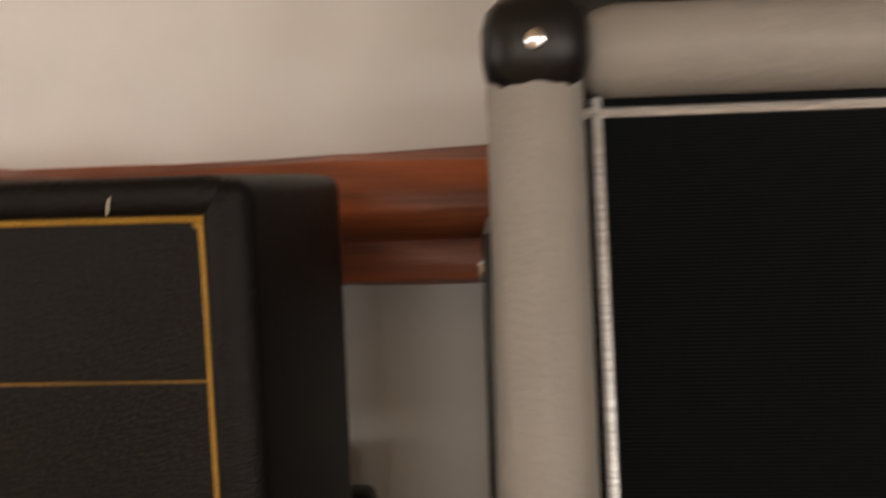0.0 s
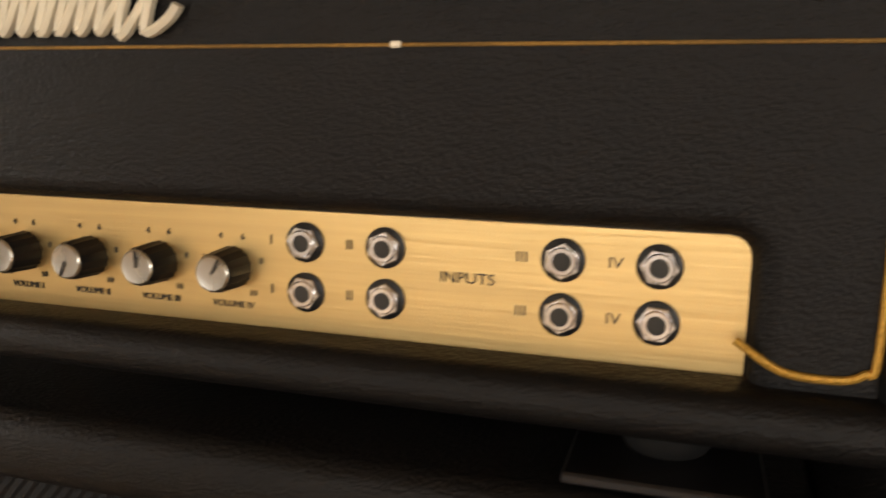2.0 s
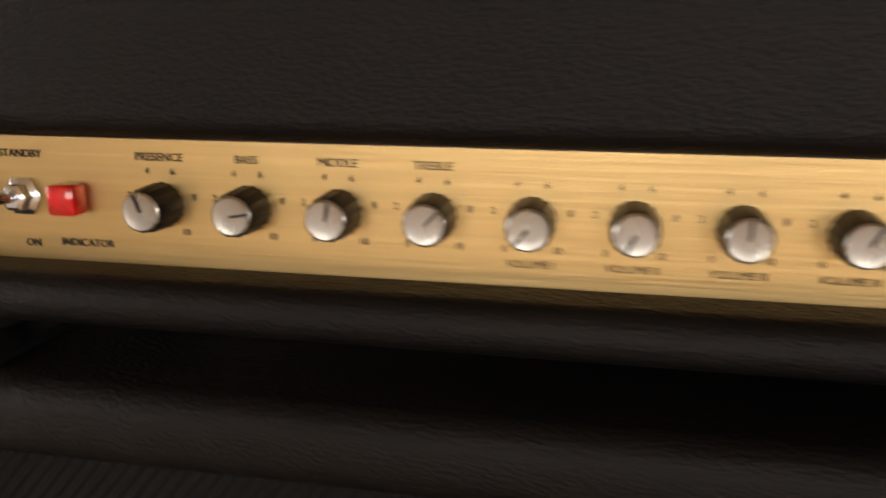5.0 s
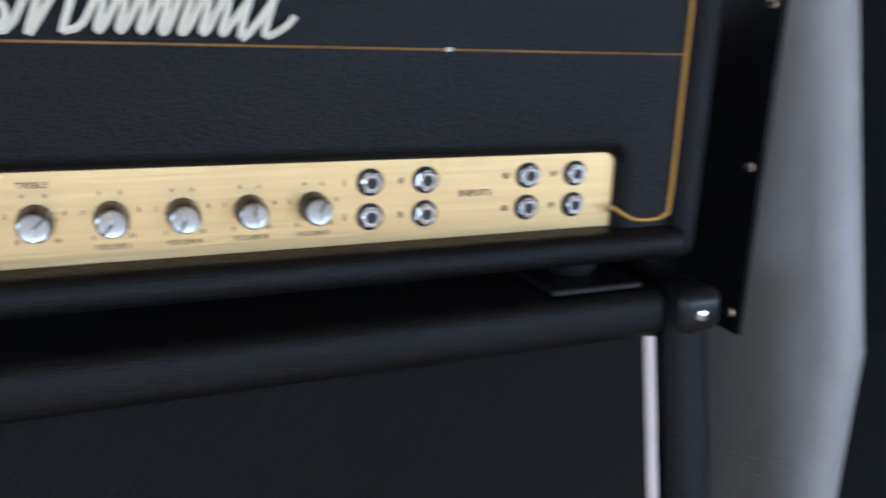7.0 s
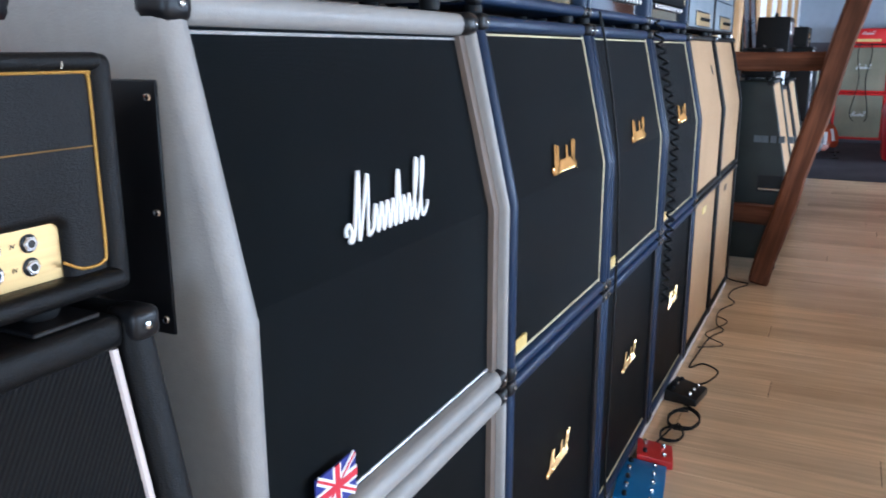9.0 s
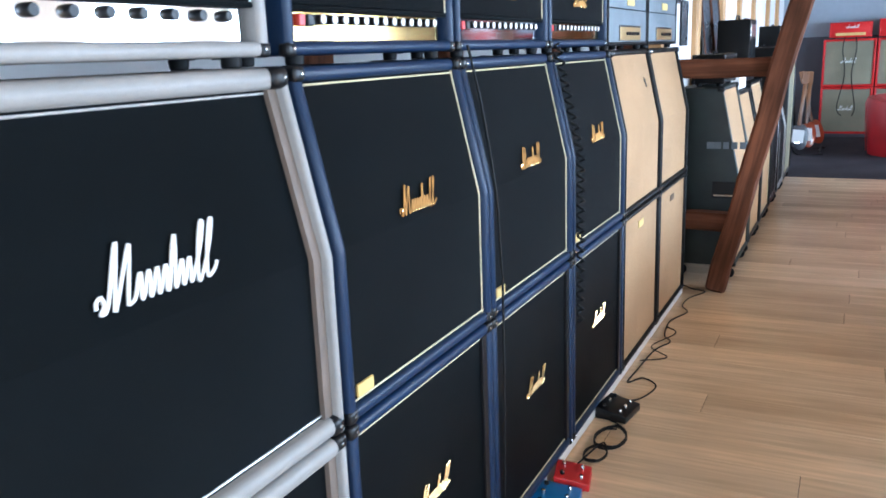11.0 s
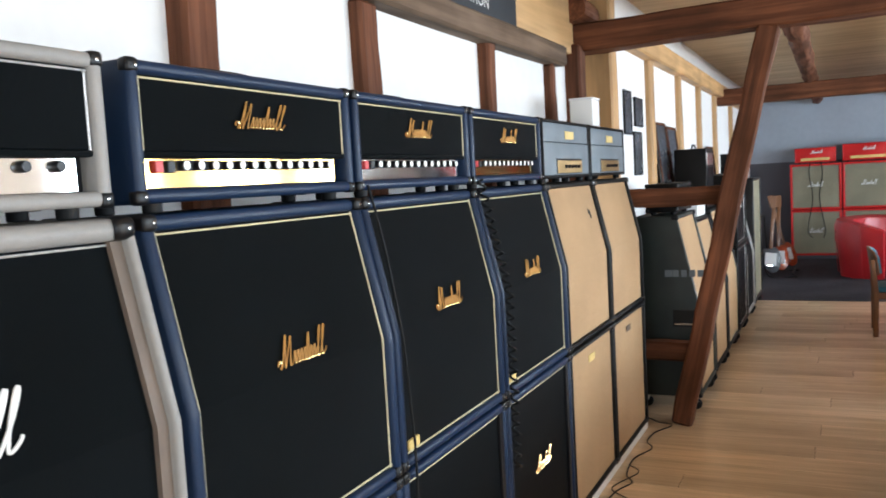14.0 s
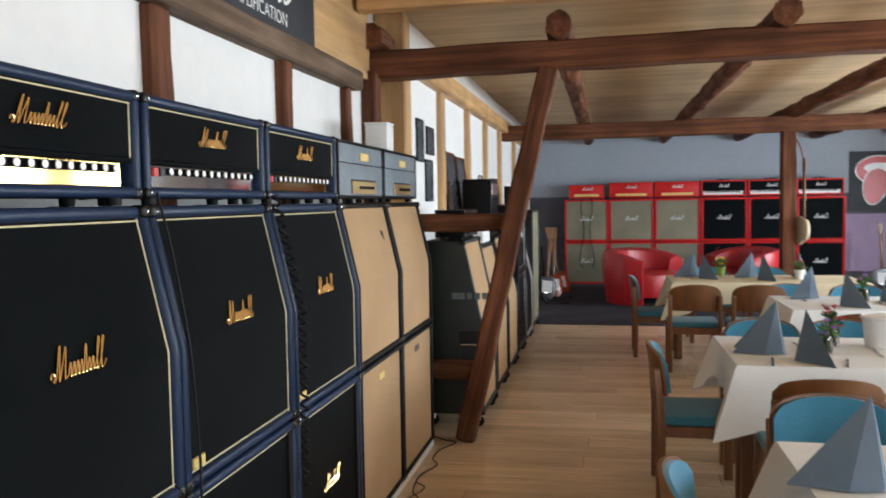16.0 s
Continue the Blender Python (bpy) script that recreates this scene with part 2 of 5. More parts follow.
# ---- mesh helpers ----
def part(name, bm, mat, parent=None, label="", smooth=True):
    me = bpy.data.meshes.new(name)
    bm.normal_update()
    bm.to_mesh(me)
    bm.free()
    me.materials.append(mat)
    if smooth:
        for p in me.polygons:
            p.use_smooth = True
        me.set_sharp_from_angle(angle=radians(35))
    ob = new(name, me)
    if parent is not None:
        ob.parent = parent
    if label:
        ob["label"] = label
    return ob


def thing(name, loc, label, category, group="", rz=0.0):
    e = new(name)
    e.matrix_world = pose(*loc, 0, 0, rz)
    return tagged(e, label, category, group)


def add(bm, other):
    me = bpy.data.meshes.new("tmp")
    other.to_mesh(me)
    other.free()
    bm.from_mesh(me)
    bpy.data.meshes.remove(me)
    return bm


def rbox(x0, x1, y0, y1, z0, z1, r=0.006, seg=2):
    bm = bmesh.new()
    bmesh.ops.create_cube(bm, size=1, matrix=Matrix.LocRotScale(((x0 + x1) / 2, (y0 + y1) / 2, (z0 + z1) / 2), None, (x1 - x0, y1 - y0, z1 - z0)))
    r = min(r, 0.45 * min(x1 - x0, y1 - y0, z1 - z0))
    if r > 0:
        bmesh.ops.bevel(bm, geom=bm.edges[:], offset=r, segments=seg, profile=0.5, affect="EDGES")
    return bm


def prism(profile, x0, x1, r=0.0, seg=2):
    """A profile of (y, z) points, drawn out along x."""
    bm = bmesh.new()
    a = [bm.verts.new((x0, y, z)) for y, z in profile]
    b = [bm.verts.new((x1, y, z)) for y, z in profile]
    n = len(a)
    bm.faces.new(a), bm.faces.new(b[::-1])
    for i in range(n):
        bm.faces.new((a[i], b[i], b[(i + 1) % n], a[(i + 1) % n]))
    bmesh.ops.recalc_face_normals(bm, faces=bm.faces[:])
    if r:
        bmesh.ops.bevel(bm, geom=bm.edges[:], offset=r, segments=seg, profile=0.5, affect="EDGES")
    return bm


def rod(p0, p1, r, r2=None, n=16, bevel=0.0):
    p0, p1 = Vector(p0), Vector(p1)
    bm = bmesh.new()
    d = p1 - p0
    m = Matrix.Translation((p0 + p1) / 2) @ d.to_track_quat("Z", "Y").to_matrix().to_4x4()
    bmesh.ops.create_cone(bm, cap_ends=True, segments=n, radius1=r, radius2=r if r2 is None else r2, depth=d.length, matrix=m)
    if bevel:
        caps = [e for e in bm.edges if any(len(f.verts) > 4 for f in e.link_faces)]
        bmesh.ops.bevel(bm, geom=caps, offset=bevel, segments=2, profile=0.5, affect="EDGES")
    return bm


def lathe(profile, n=20, at=(0, 0, 0)):
    """A profile of (radius, z) turned about z."""
    bm = bmesh.new()
    rings = [[bm.verts.new((at[0] + r * math.cos(2 * math.pi * i / n), at[1] + r * math.sin(2 * math.pi * i / n), at[2] + z)) for i in range(n)] for r, z in profile]
    for a, b in zip(rings, rings[1:]):
        for i in range(n):
            bm.faces.new((a[i], a[(i + 1) % n], b[(i + 1) % n], b[i]))
    bm.faces.new(rings[0][::-1]), bm.faces.new(rings[-1])
    bmesh.ops.recalc_face_normals(bm, faces=bm.faces[:])
    return bm


def tube(points, r, n=8, steps=6):
    """A round cord along a smooth line through the points."""
    pts = [Vector(p) for p in points]
    path = []
    for i in range(len(pts) - 1):
        a, b, c, d = pts[max(i - 1, 0)], pts[i], pts[i + 1], pts[min(i + 2, len(pts) - 1)]
        for k in range(steps):
            t = k / steps
            path.append(0.5 * ((2 * b) + (c - a) * t + (2 * a - 5 * b + 4 * c - d) * t * t + (3 * b - a - 3 * c + d) * t ** 3))
    path.append(pts[-1])
    bm = bmesh.new()
    rings, side = [], Vector((0.3, 0.5, 0.8)).normalized()
    for i, p in enumerate(path):
        d = (path[min(i + 1, len(path) - 1)] - path[max(i - 1, 0)]).normalized()
        u = (side - d * side.dot(d)).normalized()
        side = u
        v = d.cross(u)
        rings.append([bm.verts.new(p + r * (math.cos(2 * math.pi * k / n) * u + math.sin(2 * math.pi * k / n) * v)) for k in range(n)])
    for a, b in zip(rings, rings[1:]):
        for k in range(n):
            bm.faces.new((a[k], a[(k + 1) % n], b[(k + 1) % n], b[k]))
    bm.faces.new(rings[0][::-1]), bm.faces.new(rings[-1])
    bmesh.ops.recalc_face_normals(bm, faces=bm.faces[:])
    return bm


def moved(bm, m):
    bmesh.ops.transform(bm, matrix=m, verts=bm.verts[:])
    return bm


def swash(w, h, t=0.006):
    """A badge: one slanted, flowing ribbon of tall and low waves in the x-z plane, front towards -y."""
    lean = .42 * h
    knots = [(.005, .10), (.0, .22), (.035, .27), (.06, .12), (.035, .02), (.085, .10), (.115, .95), (.13, .98), (.135, .08), (.15, .06), (.20, .70), (.23, .97), (.235, .10), (.25, .03), (.29, .10)]
    for k in range(7):                      # low waves with one tall stroke among them
        x = .30 + .068 * k
        top = .92 if k == 4 else .46
        knots += [(x + .006, top * .8), (x + .022, top), (x + .034, top * .55), (x + .036, .10), (x + .046, .03), (x + .060, .12)]
    for x in (.80, .885):                   # two tall loops at the end
        knots += [(x + .022, .55), (x + .045, .98), (x + .022, 1.0), (x + .006, .55), (x + .012, .08), (x + .040, .03)]
    knots += [(.97, .14), (.985, .24)]
    pts = [(x * w * .93 + lean * z * .9, 0, z * h) for x, z in knots]
    bm = tube(pts, .022 * w * .5 + .0004, 6, 3)
    for v in bm.verts:
        v.co.y = -t * .5 + v.co.y * t / (.022 * w + .0008)
    return bm


TEXTS = {}


def text_mesh(words, size):
    key = (words, size)
    if key not in TEXTS:
        cu = bpy.data.curves.new("txt", "FONT")
        cu.body, cu.size, cu.align_x, cu.align_y, cu.extrude, cu.resolution_u = words, size, "CENTER", "CENTER", 0.0003, 3
        ob = bpy.data.objects.new("txt", cu)
        scene.collection.objects.link(ob)
        TEXTS[key] = bpy.data.meshes.new_from_object(ob.evaluated_get(bpy.context.evaluated_depsgraph_get()))
        bpy.data.objects.remove(ob)
        bpy.data.curves.remove(cu)
    return TEXTS[key]


def lettering(words, size, at, mat, parent, turn=(90, 0, 0), stretch=1.0):
    bm = bmesh.new()
    bm.from_mesh(text_mesh(words, size))
    moved(bm, pose(*at, *turn) @ Matrix.Diagonal((stretch, 1, 1, 1)))
    return part("lettering", bm, mat, parent, smooth=False)


# ---- the room ----
def structure(name, bm, mat, label, smooth=True):
    return tagged(part(name, bm, mat, None, "", smooth), label, kind="structure")


sub = structure("floor", rbox(X_BACK - .2, 9.1, Y_FAR - .2, Y_WALL + .2, -0.2, -0.004, 0), M_GAP, "light oak board floor with dark joints")
structure("floor_carpet", rbox(9.1, X_END + .2, Y_FAR - .2, Y_WALL + .2, -0.2, 0.004, 0), M_CARPET, "dark grey carpet at the end of the hall")
structure("ceiling", rbox(X_BACK - .2, X_END + .2, Y_FAR - .2, Y_WALL + .2, Z_CEIL, Z_CEIL + .2, 0), M_CEIL, "yellowish wooden board ceiling")
structure("wall_north", rbox(X_BACK - .2, 4.45, Y_WALL, Y_WALL + .2, 0, Z_CEIL, 0), M_PLASTER, "white plastered wall between old timbers")
structure("wall_north_east", rbox(4.45, X_END + .2, 0.30, Y_WALL + .2, 0, Z_CEIL, 0), M_PLASTER, "white plastered wall with hung pictures")
structure("wall_east", rbox(X_END, X_END + .2, Y_FAR - .2, 0.30, 1.62, Z_CEIL, 0), M_GREY_WALL, "blue-grey painted end wall")
structure("wall_east_lower", rbox(X_END - .003, X_END + .2, Y_FAR - .2, 0.30, 0.004, 1.62, 0), M_DADO, "dark grey painted lower part of end wall")


def pierced_wall(name, horizontal, at, lo, hi, holes, label):
    """A wall with window openings that go through it."""
    bm = bmesh.new()
    cuts = [lo]
    for c, w in holes:
        cuts += [c - w / 2, c + w / 2]
    cuts.append(hi)

    def box(a, b, z0, z1):
        if horizontal:
            add(bm, rbox(a, b, at - .2, at, z0, z1, 0))
        else:
            add(bm, rbox(at - .2, at, a, b, z0, z1, 0))
    for i in range(0, len(cuts), 2):
        box(cuts[i], cuts[i + 1], 0, Z_CEIL)
    for c, w in holes:
        box(c - w / 2, c + w / 2, 0, WIN_Z[0])
        box(c - w / 2, c + w / 2, WIN_Z[1], Z_CEIL)
    return structure(name, bm, M_PLASTER, label)


pierced_wall("wall_south", True, Y_FAR, X_BACK - .2, X_END + .2, WINDOWS_SOUTH, "white plastered window wall")
pierced_wall("wall_west", False, X_BACK, Y_FAR, Y_WALL, [(-1.05, 1.3)], "white plastered back wall with an added window")


def beam(name, p0, p1, w, h, mat, label, wob=0.006, n=10, roll=0.0):
    """A hewn timber with slightly uneven edges."""
    p0, p1 = Vector(p0), Vector(p1)
    d = p1 - p0
    bm = rbox(-w / 2, w / 2, -h / 2, h / 2, -d.length / 2, d.length / 2, 0.014, 1)
    long = [e for e in bm.edges if abs((e.verts[0].co - e.verts[1].co).z) > d.length * .8]
    bmesh.ops.subdivide_edges(bm, edges=long, cuts=n, use_grid_fill=True)
    seed = Vector((p0.x * 3.1, p0.y * 2.3, p0.z * 1.7))
    for v in bm.verts:
        v.co += wob * noise.noise_vector(v.co * 2.3 + seed) * 2 + wob * .5 * noise.noise_vector(v.co * 9 + seed)
    m = Matrix.Translation((p0 + p1) / 2) @ d.to_track_quat("Z", "Y").to_matrix().to_4x4() @ Matrix.Rotation(radians(roll), 4, "Z")
    ob = structure(name, bm, mat, label)
    ob.matrix_world = m
    return ob


def log(name, p0, p1, r, mat, label, wob=0.012):
    p0, p1 = Vector(p0), Vector(p1)
    d = p1 - p0
    bm = bmesh.new()
    n, m = 22, max(8, int(d.length * 14))
    seed = Vector((p0.x, p0.y * 5, p0.z))
    rings = []
    for j in range(m + 1):
        z = -d.length / 2 + d.length * j / m
        rings.append([])
        for i in range(n):
            a = 2 * math.pi * i / n
            c = Vector((math.cos(a), math.sin(a), z * 1.2))
            rr = r + wob * noise.noise(c * 1.6 + seed) + wob * .5 * noise.noise(Vector((c.x * 3, c.y * 3, z * 5)) + seed)
            rings[-1].append(bm.verts.new((rr * math.cos(a), rr * math.sin(a), z)))
    for a, b in zip(rings, rings[1:]):
        for i in range(n):
            bm.faces.new((a[i], a[(i + 1) % n], b[(i + 1) % n], b[i]))
    bm.faces.new(rings[0][::-1]), bm.faces.new(rings[-1])
    ob = structure(name, bm, mat, label)
    ob.matrix_world = Matrix.Translation((p0 + p1) / 2) @ d.to_track_quat("Z", "Y").to_matrix().to_4x4()
    return ob


# timbers of the left wall
log("wall_rail_log", (X_BACK, .43, 1.45), (3.9, .43, 1.45), .057, M_LOG, "reddish brown log rail on the white wall", wob=.022)
for px, pw in ((-2.4, .15), (.585, .145), (1.465, .125), (2.60, .10), (3.56, .07)):
    beam("wall_post", (px, .46, 1.49), (px, .46, 2.26), pw, .09, M_OLD_WOOD, "old brown timber post in the white wall")
beam("wall_top_beam", (X_BACK, .44, 2.312), (3.72, .44, 2.312), .12, .12, M_GREY_WOOD, "weathered timber beam along the wall", roll=0)
structure("upper_wall_boards", rbox(X_BACK, 4.0, .42, .468, 2.36, Z_CEIL - .002, .003), M_PINE_X, "pine boards above the wall beam")

# cross frame at the brace
beam("cross_beam", (4.12, .52, 2.465), (4.12, Y_FAR, 2.54), .175, .20, M_OLD_WOOD, "old dark timber cross beam", n=30, roll=90)
beam("header_beam", (3.72, .40, 2.79), (3.72, Y_FAR, 2.79), .14, .12, M_PINE, "light pine header beam under the ceiling", n=20)
beam("brace", (4.06, -.17, 0), (4.10, -.73, 2.40), .155, .13, M_OLD_WOOD, "leaning old timber brace", wob=.009, n=16)
beam("cross_rail_upper", (4.16, .30, 1.43), (4.16, -.46, 1.43), .11, .12, M_OLD_WOOD, "dark timber rail between wall and brace", roll=0)
beam("cross_rail_lower", (4.16, .30, .44), (4.16, -.24, .44), .12, .12, M_OLD_WOOD, "low timber rail between wall and brace")
beam("corner_post_dark", (4.02, .42, 0), (4.02, .42, 2.42), .14, .11, M_OLD_WOOD, "dark timber post in the corner")
beam("corner_post_pine", (4.36, .36, 0), (4.36, .36, Z_CEIL), .17, .22, M_PINE, "light pine corner post", wob=.003)
for jy in (.40, -.80, -2.12, -3.4, -4.65, -5.9):
    log("ceiling_joist", (3.93, jy, 2.64), (X_END - .1, jy, 2.64), .082, M_OLD_WOOD, "round brown log joist under the ceiling", wob=.02)
beam("far_cross_beam", (9.9, .29, 2.47), (9.9, Y_FAR, 2.50), .20, .20, M_OLD_WOOD, "brown timber cross beam", n=30, roll=90)
beam("far_post", (9.9, -3.37, .004), (9.9, -3.37, 2.40), .17, .17, M_OLD_WOOD, "brown timber post")
beam("wall_plate_pine", (4.5, .26, 2.56), (X_END, .26, 2.56), .12, .16, M_PINE, "pine wall plate along the picture wall", wob=.004)
for px, pw in ((5.62, .16), (6.95, .11), (8.2, .10), (9.5, .12), (11.2, .14), (12.6, .14)):
    beam("picture_wall_post", (px, .285, 0), (px, .285, 2.49), pw, .07, M_PINE, "pine post in the picture wall", wob=.004)

# windows of the south wall and the added, unseen west one: frames with panes
for i, (wx, ww) in enumerate(WINDOWS_SOUTH + [(None, 1.3)]):
    win = tagged(new(f"window_{i + 1}"), "white framed window with two sashes", kind="structure")
    win.matrix_world = pose(wx, Y_FAR - .1, WIN_Z[0]) if wx is not None else pose(X_BACK - .1, -1.05, WIN_Z[0], 0, 0, 90)
    h = WIN_Z[1] - WIN_Z[0]
    fr = bmesh.new()
    for a in ((-ww / 2, -ww / 2 + .06, 0, h), (ww / 2 - .06, ww / 2, 0, h), (-.035, .035, 0, h), (-ww / 2, ww / 2, 0, .06), (-ww / 2, ww / 2, h - .06, h)):
        add(fr, rbox(a[0], a[1], -.03, .03, a[2], a[3], .004, 1))
    part("window_frame", fr, M_WHITE, win)

# low white plinth under the row
structure("row_plinth", rbox(-.85, 3.9, .012, .42, 0, .05, .004), M_WHITE, "low white painted plinth board")


# ---- loudspeaker cabinets and amplifier heads ----
def cabinet(name, loc, label, w, h, d, angled, skin, cloth, pipe, badge=None, badge_at=(.5, .52), badge_w=.2, group="", tag=False, rim=.032,
            rr=.012, caps=True, slope=.084, pipe_r=.0025, rz=0.0, inner=None, sides_only=False, rec=.017, cap=.034, rim_r=None):
    """Origin at the front left foot; front towards -y."""
    c = thing(name, loc, label, "speaker cabinet", group, rz)
    sl = slope if angled else 0.0
    rim_r = rim if rim_r is None else rim_r
    mid = h * .505
    prof = [(0, 0), (d, 0), (d, h), (sl, h), (0, mid)] if angled else [(0, 0), (d, 0), (d, h), (0, h)]
    for x0, x1 in ((0, rim), (w - rim_r, w)):
        part("side_panel", prism(prof, x0, x1, min(rr, (x1 - x0) * .45), 3), skin, c)
    part("top_panel", rbox(rim - .004, w - rim_r + .004, sl + .001, d - .002, h - rim, h - .001, rr, 3), skin, c)
    part("bottom_panel", rbox(rim - .004, w - rim_r + .004, .001, d - .002, .001, rim, rr, 3), skin, c)
    back = [(rec + .006, rim), (d - .01, rim), (d - .01, h - rim), (sl + rec + .006, h - rim), (rec + .006, mid)] if angled else [(rec + .006, rim), (d - .01, rim), (d - .01, h - rim), (rec + .006, h - rim)]
    part("back_box", prism(back, rim, w - rim_r), M_PLASTIC, c)
    lines = [((rec, rim), (rec, mid)), ((rec, mid), (sl + rec - sl * .08, h - rim))] if angled else [((rec, rim), (rec, h - rim))]
    for (ya, za), (yb, zb) in lines:
        part("grille", prism([(ya, za), (yb, zb), (yb + .006, zb), (ya + .006, za)], rim + .002, w - rim_r - .002), cloth, c)
    if pipe is not None:
        pr = pipe_r
        for x in ((w - rim_r - pr - .004,) if sides_only else (rim + pr + .004, w - rim_r - pr - .004)):
            for (ya, za), (yb, zb) in lines:
                part("piping", rod((x, ya - .001, za), (x, yb - .001, zb), pr, n=8), pipe, c)
        for (y, z) in () if sides_only else ((lines[0][0][0], rim + pr + .004), (lines[-1][1][0], h - rim - pr - .004)):
            part("piping", rod((rim, y - .001, z), (w - rim_r, y - .001, z), pr, n=8), pipe, c)
    # black strip: shade of the right rim's inner side, put into the colour
    if inner is not None:
        part("inner_strip", rbox(w - rim_r - .030, w - rim_r - .002, .006, .02, rim, mid if angled else h - rim, .002, 1), inner, c)
    # inner side of the right rim: silver vinyl with its shade painted in
    if rim_r != rim:
        for (ya, za), (yb, zb) in lines:
            part("inner_strip", prism([(ya - .012, za), (yb - .012, zb), (yb + .004, zb), (ya + .004, za)], w - rim_r - .026, w - rim_r + .002), M_SILVER_SHADED, c, "inner side of the silver rim, shade painted in taupe")
    if badge is not None:
        bz = badge_at[1] * h
        by = rec + (max(0, bz - mid) / (h - mid) * sl if angled else 0) - .002
        tilt = -math.degrees(math.atan2(sl, h - mid)) if angled and bz > mid else 0
        b = swash(badge_w, badge_w * .33)
        moved(b, pose(badge_at[0] * w - badge_w / 2, by, bz, tilt, 0, 0))
        part("badge", b, badge, c, "shiny script-like badge")
    if tag:
        part("corner_plate", rbox(.05, .115, .008, .016, .045, .075, .002, 1), M_YELLOW_PLATE, c, "small yellowed plate")
    if caps:
        for x in (0, w):
            for y, z in ((0, 0), (sl, h), (d, h), (d, 0)):
                s = 1 if x == 0 else -1
                sy = 1 if y < d * .7 else -1
                sz = 1 if z == 0 else -1
                xs, ys, zs = sorted((x - s * .002, x + s * cap)), sorted((y - sy * (.002 + (.0105 if angled and z == h and sy > 0 else 0)), y + sy * cap)), sorted((z - sz * .002, z + sz * (cap - .002)))
                k = part("corner_cap", rbox(*xs, *ys, *zs, .010 + (cap - .034) * .6, 3), M_PLASTIC, c)
                if sy > 0:
                    part("rivet", lathe([(.0045, 0), (.004, .002), (.001, .003)], 8), M_CHROME, k).matrix_local = pose(x + s * .02, ys[0] - .0005, (zs[0] + zs[1]) / 2, 90, 0, 0)
    return c


def knob(parent, x, y, z, r, depth, cap, turn=0.0, fluted=True):
    """A black control knob with a turned cap, pointing towards -y."""
    n = 32
    bm = bmesh.new()
    rings = []
    for yy, k in ((0, 1.05), (.18, 1.02), (.85, .97), (1.0, .90)):
        ring = []
        for i in range(n):
            a = 2 * math.pi * i / n
            q = r * k * (1 - (.05 if (fluted and i % 2) else 0))
            ring.append(bm.verts.new((q * math.cos(a), -yy * depth, q * math.sin(a))))
        rings.append(ring)
    for a, b in zip(rings, rings[1:]):
        for i in range(n):
            bm.faces.new((a[i], a[(i + 1) % n], b[(i + 1) % n], b[i]))
    bm.faces.new(rings[0]), bm.faces.new(rings[-1][::-1])
    bmesh.ops.recalc_face_normals(bm, faces=bm.faces[:])
    k = part("knob", bm, M_PLASTIC, parent)
    k.matrix_local = pose(x, y, z, 0, turn, 0)
    c = lathe([(r * .86, 0), (r * .86, .0008), (r * .78, .0014), (r * .5, .0010), (.0005, .0012)], 28)
    part("knob_cap", moved(c, pose(0, -depth + .0002, 0, 90, 0, 0)), cap, k, "turned aluminium cap")
    part("pointer_line", rbox(-.0005, .0005, -depth - .0018, -depth - .0010, 0, r * .8, 0), M_INK, k)
    return k


def head_shell(c, w, h, d, skin, rim, rr):
    for x0 in (0, w - rim):
        part("side_panel", rbox(x0, x0 + rim, 0, d, 0, h, rr, 3), skin, c)
    part("top_panel", rbox(rim - rr, w - rim + rr, 0.001, d - .001, h - rim, h - .001, rr, 3), skin, c)
    part("bottom_panel", rbox(rim - rr, w - rim + rr, 0.001, d - .001, .001, rim, rr, 3), skin, c)
    part("back_panel", rbox(rim, w - rim, d * .5, d - .01, rim, h - rim, .003, 1), M_PLASTIC, c)
    for fx in (.07, w - .07):
        for fy in (.04, d - .04):
            part("foot", lathe([(.016, -.02), (.019, -.017), (.02, 0)], 14, (fx, fy, 0.001)), M_RUBBER, c)


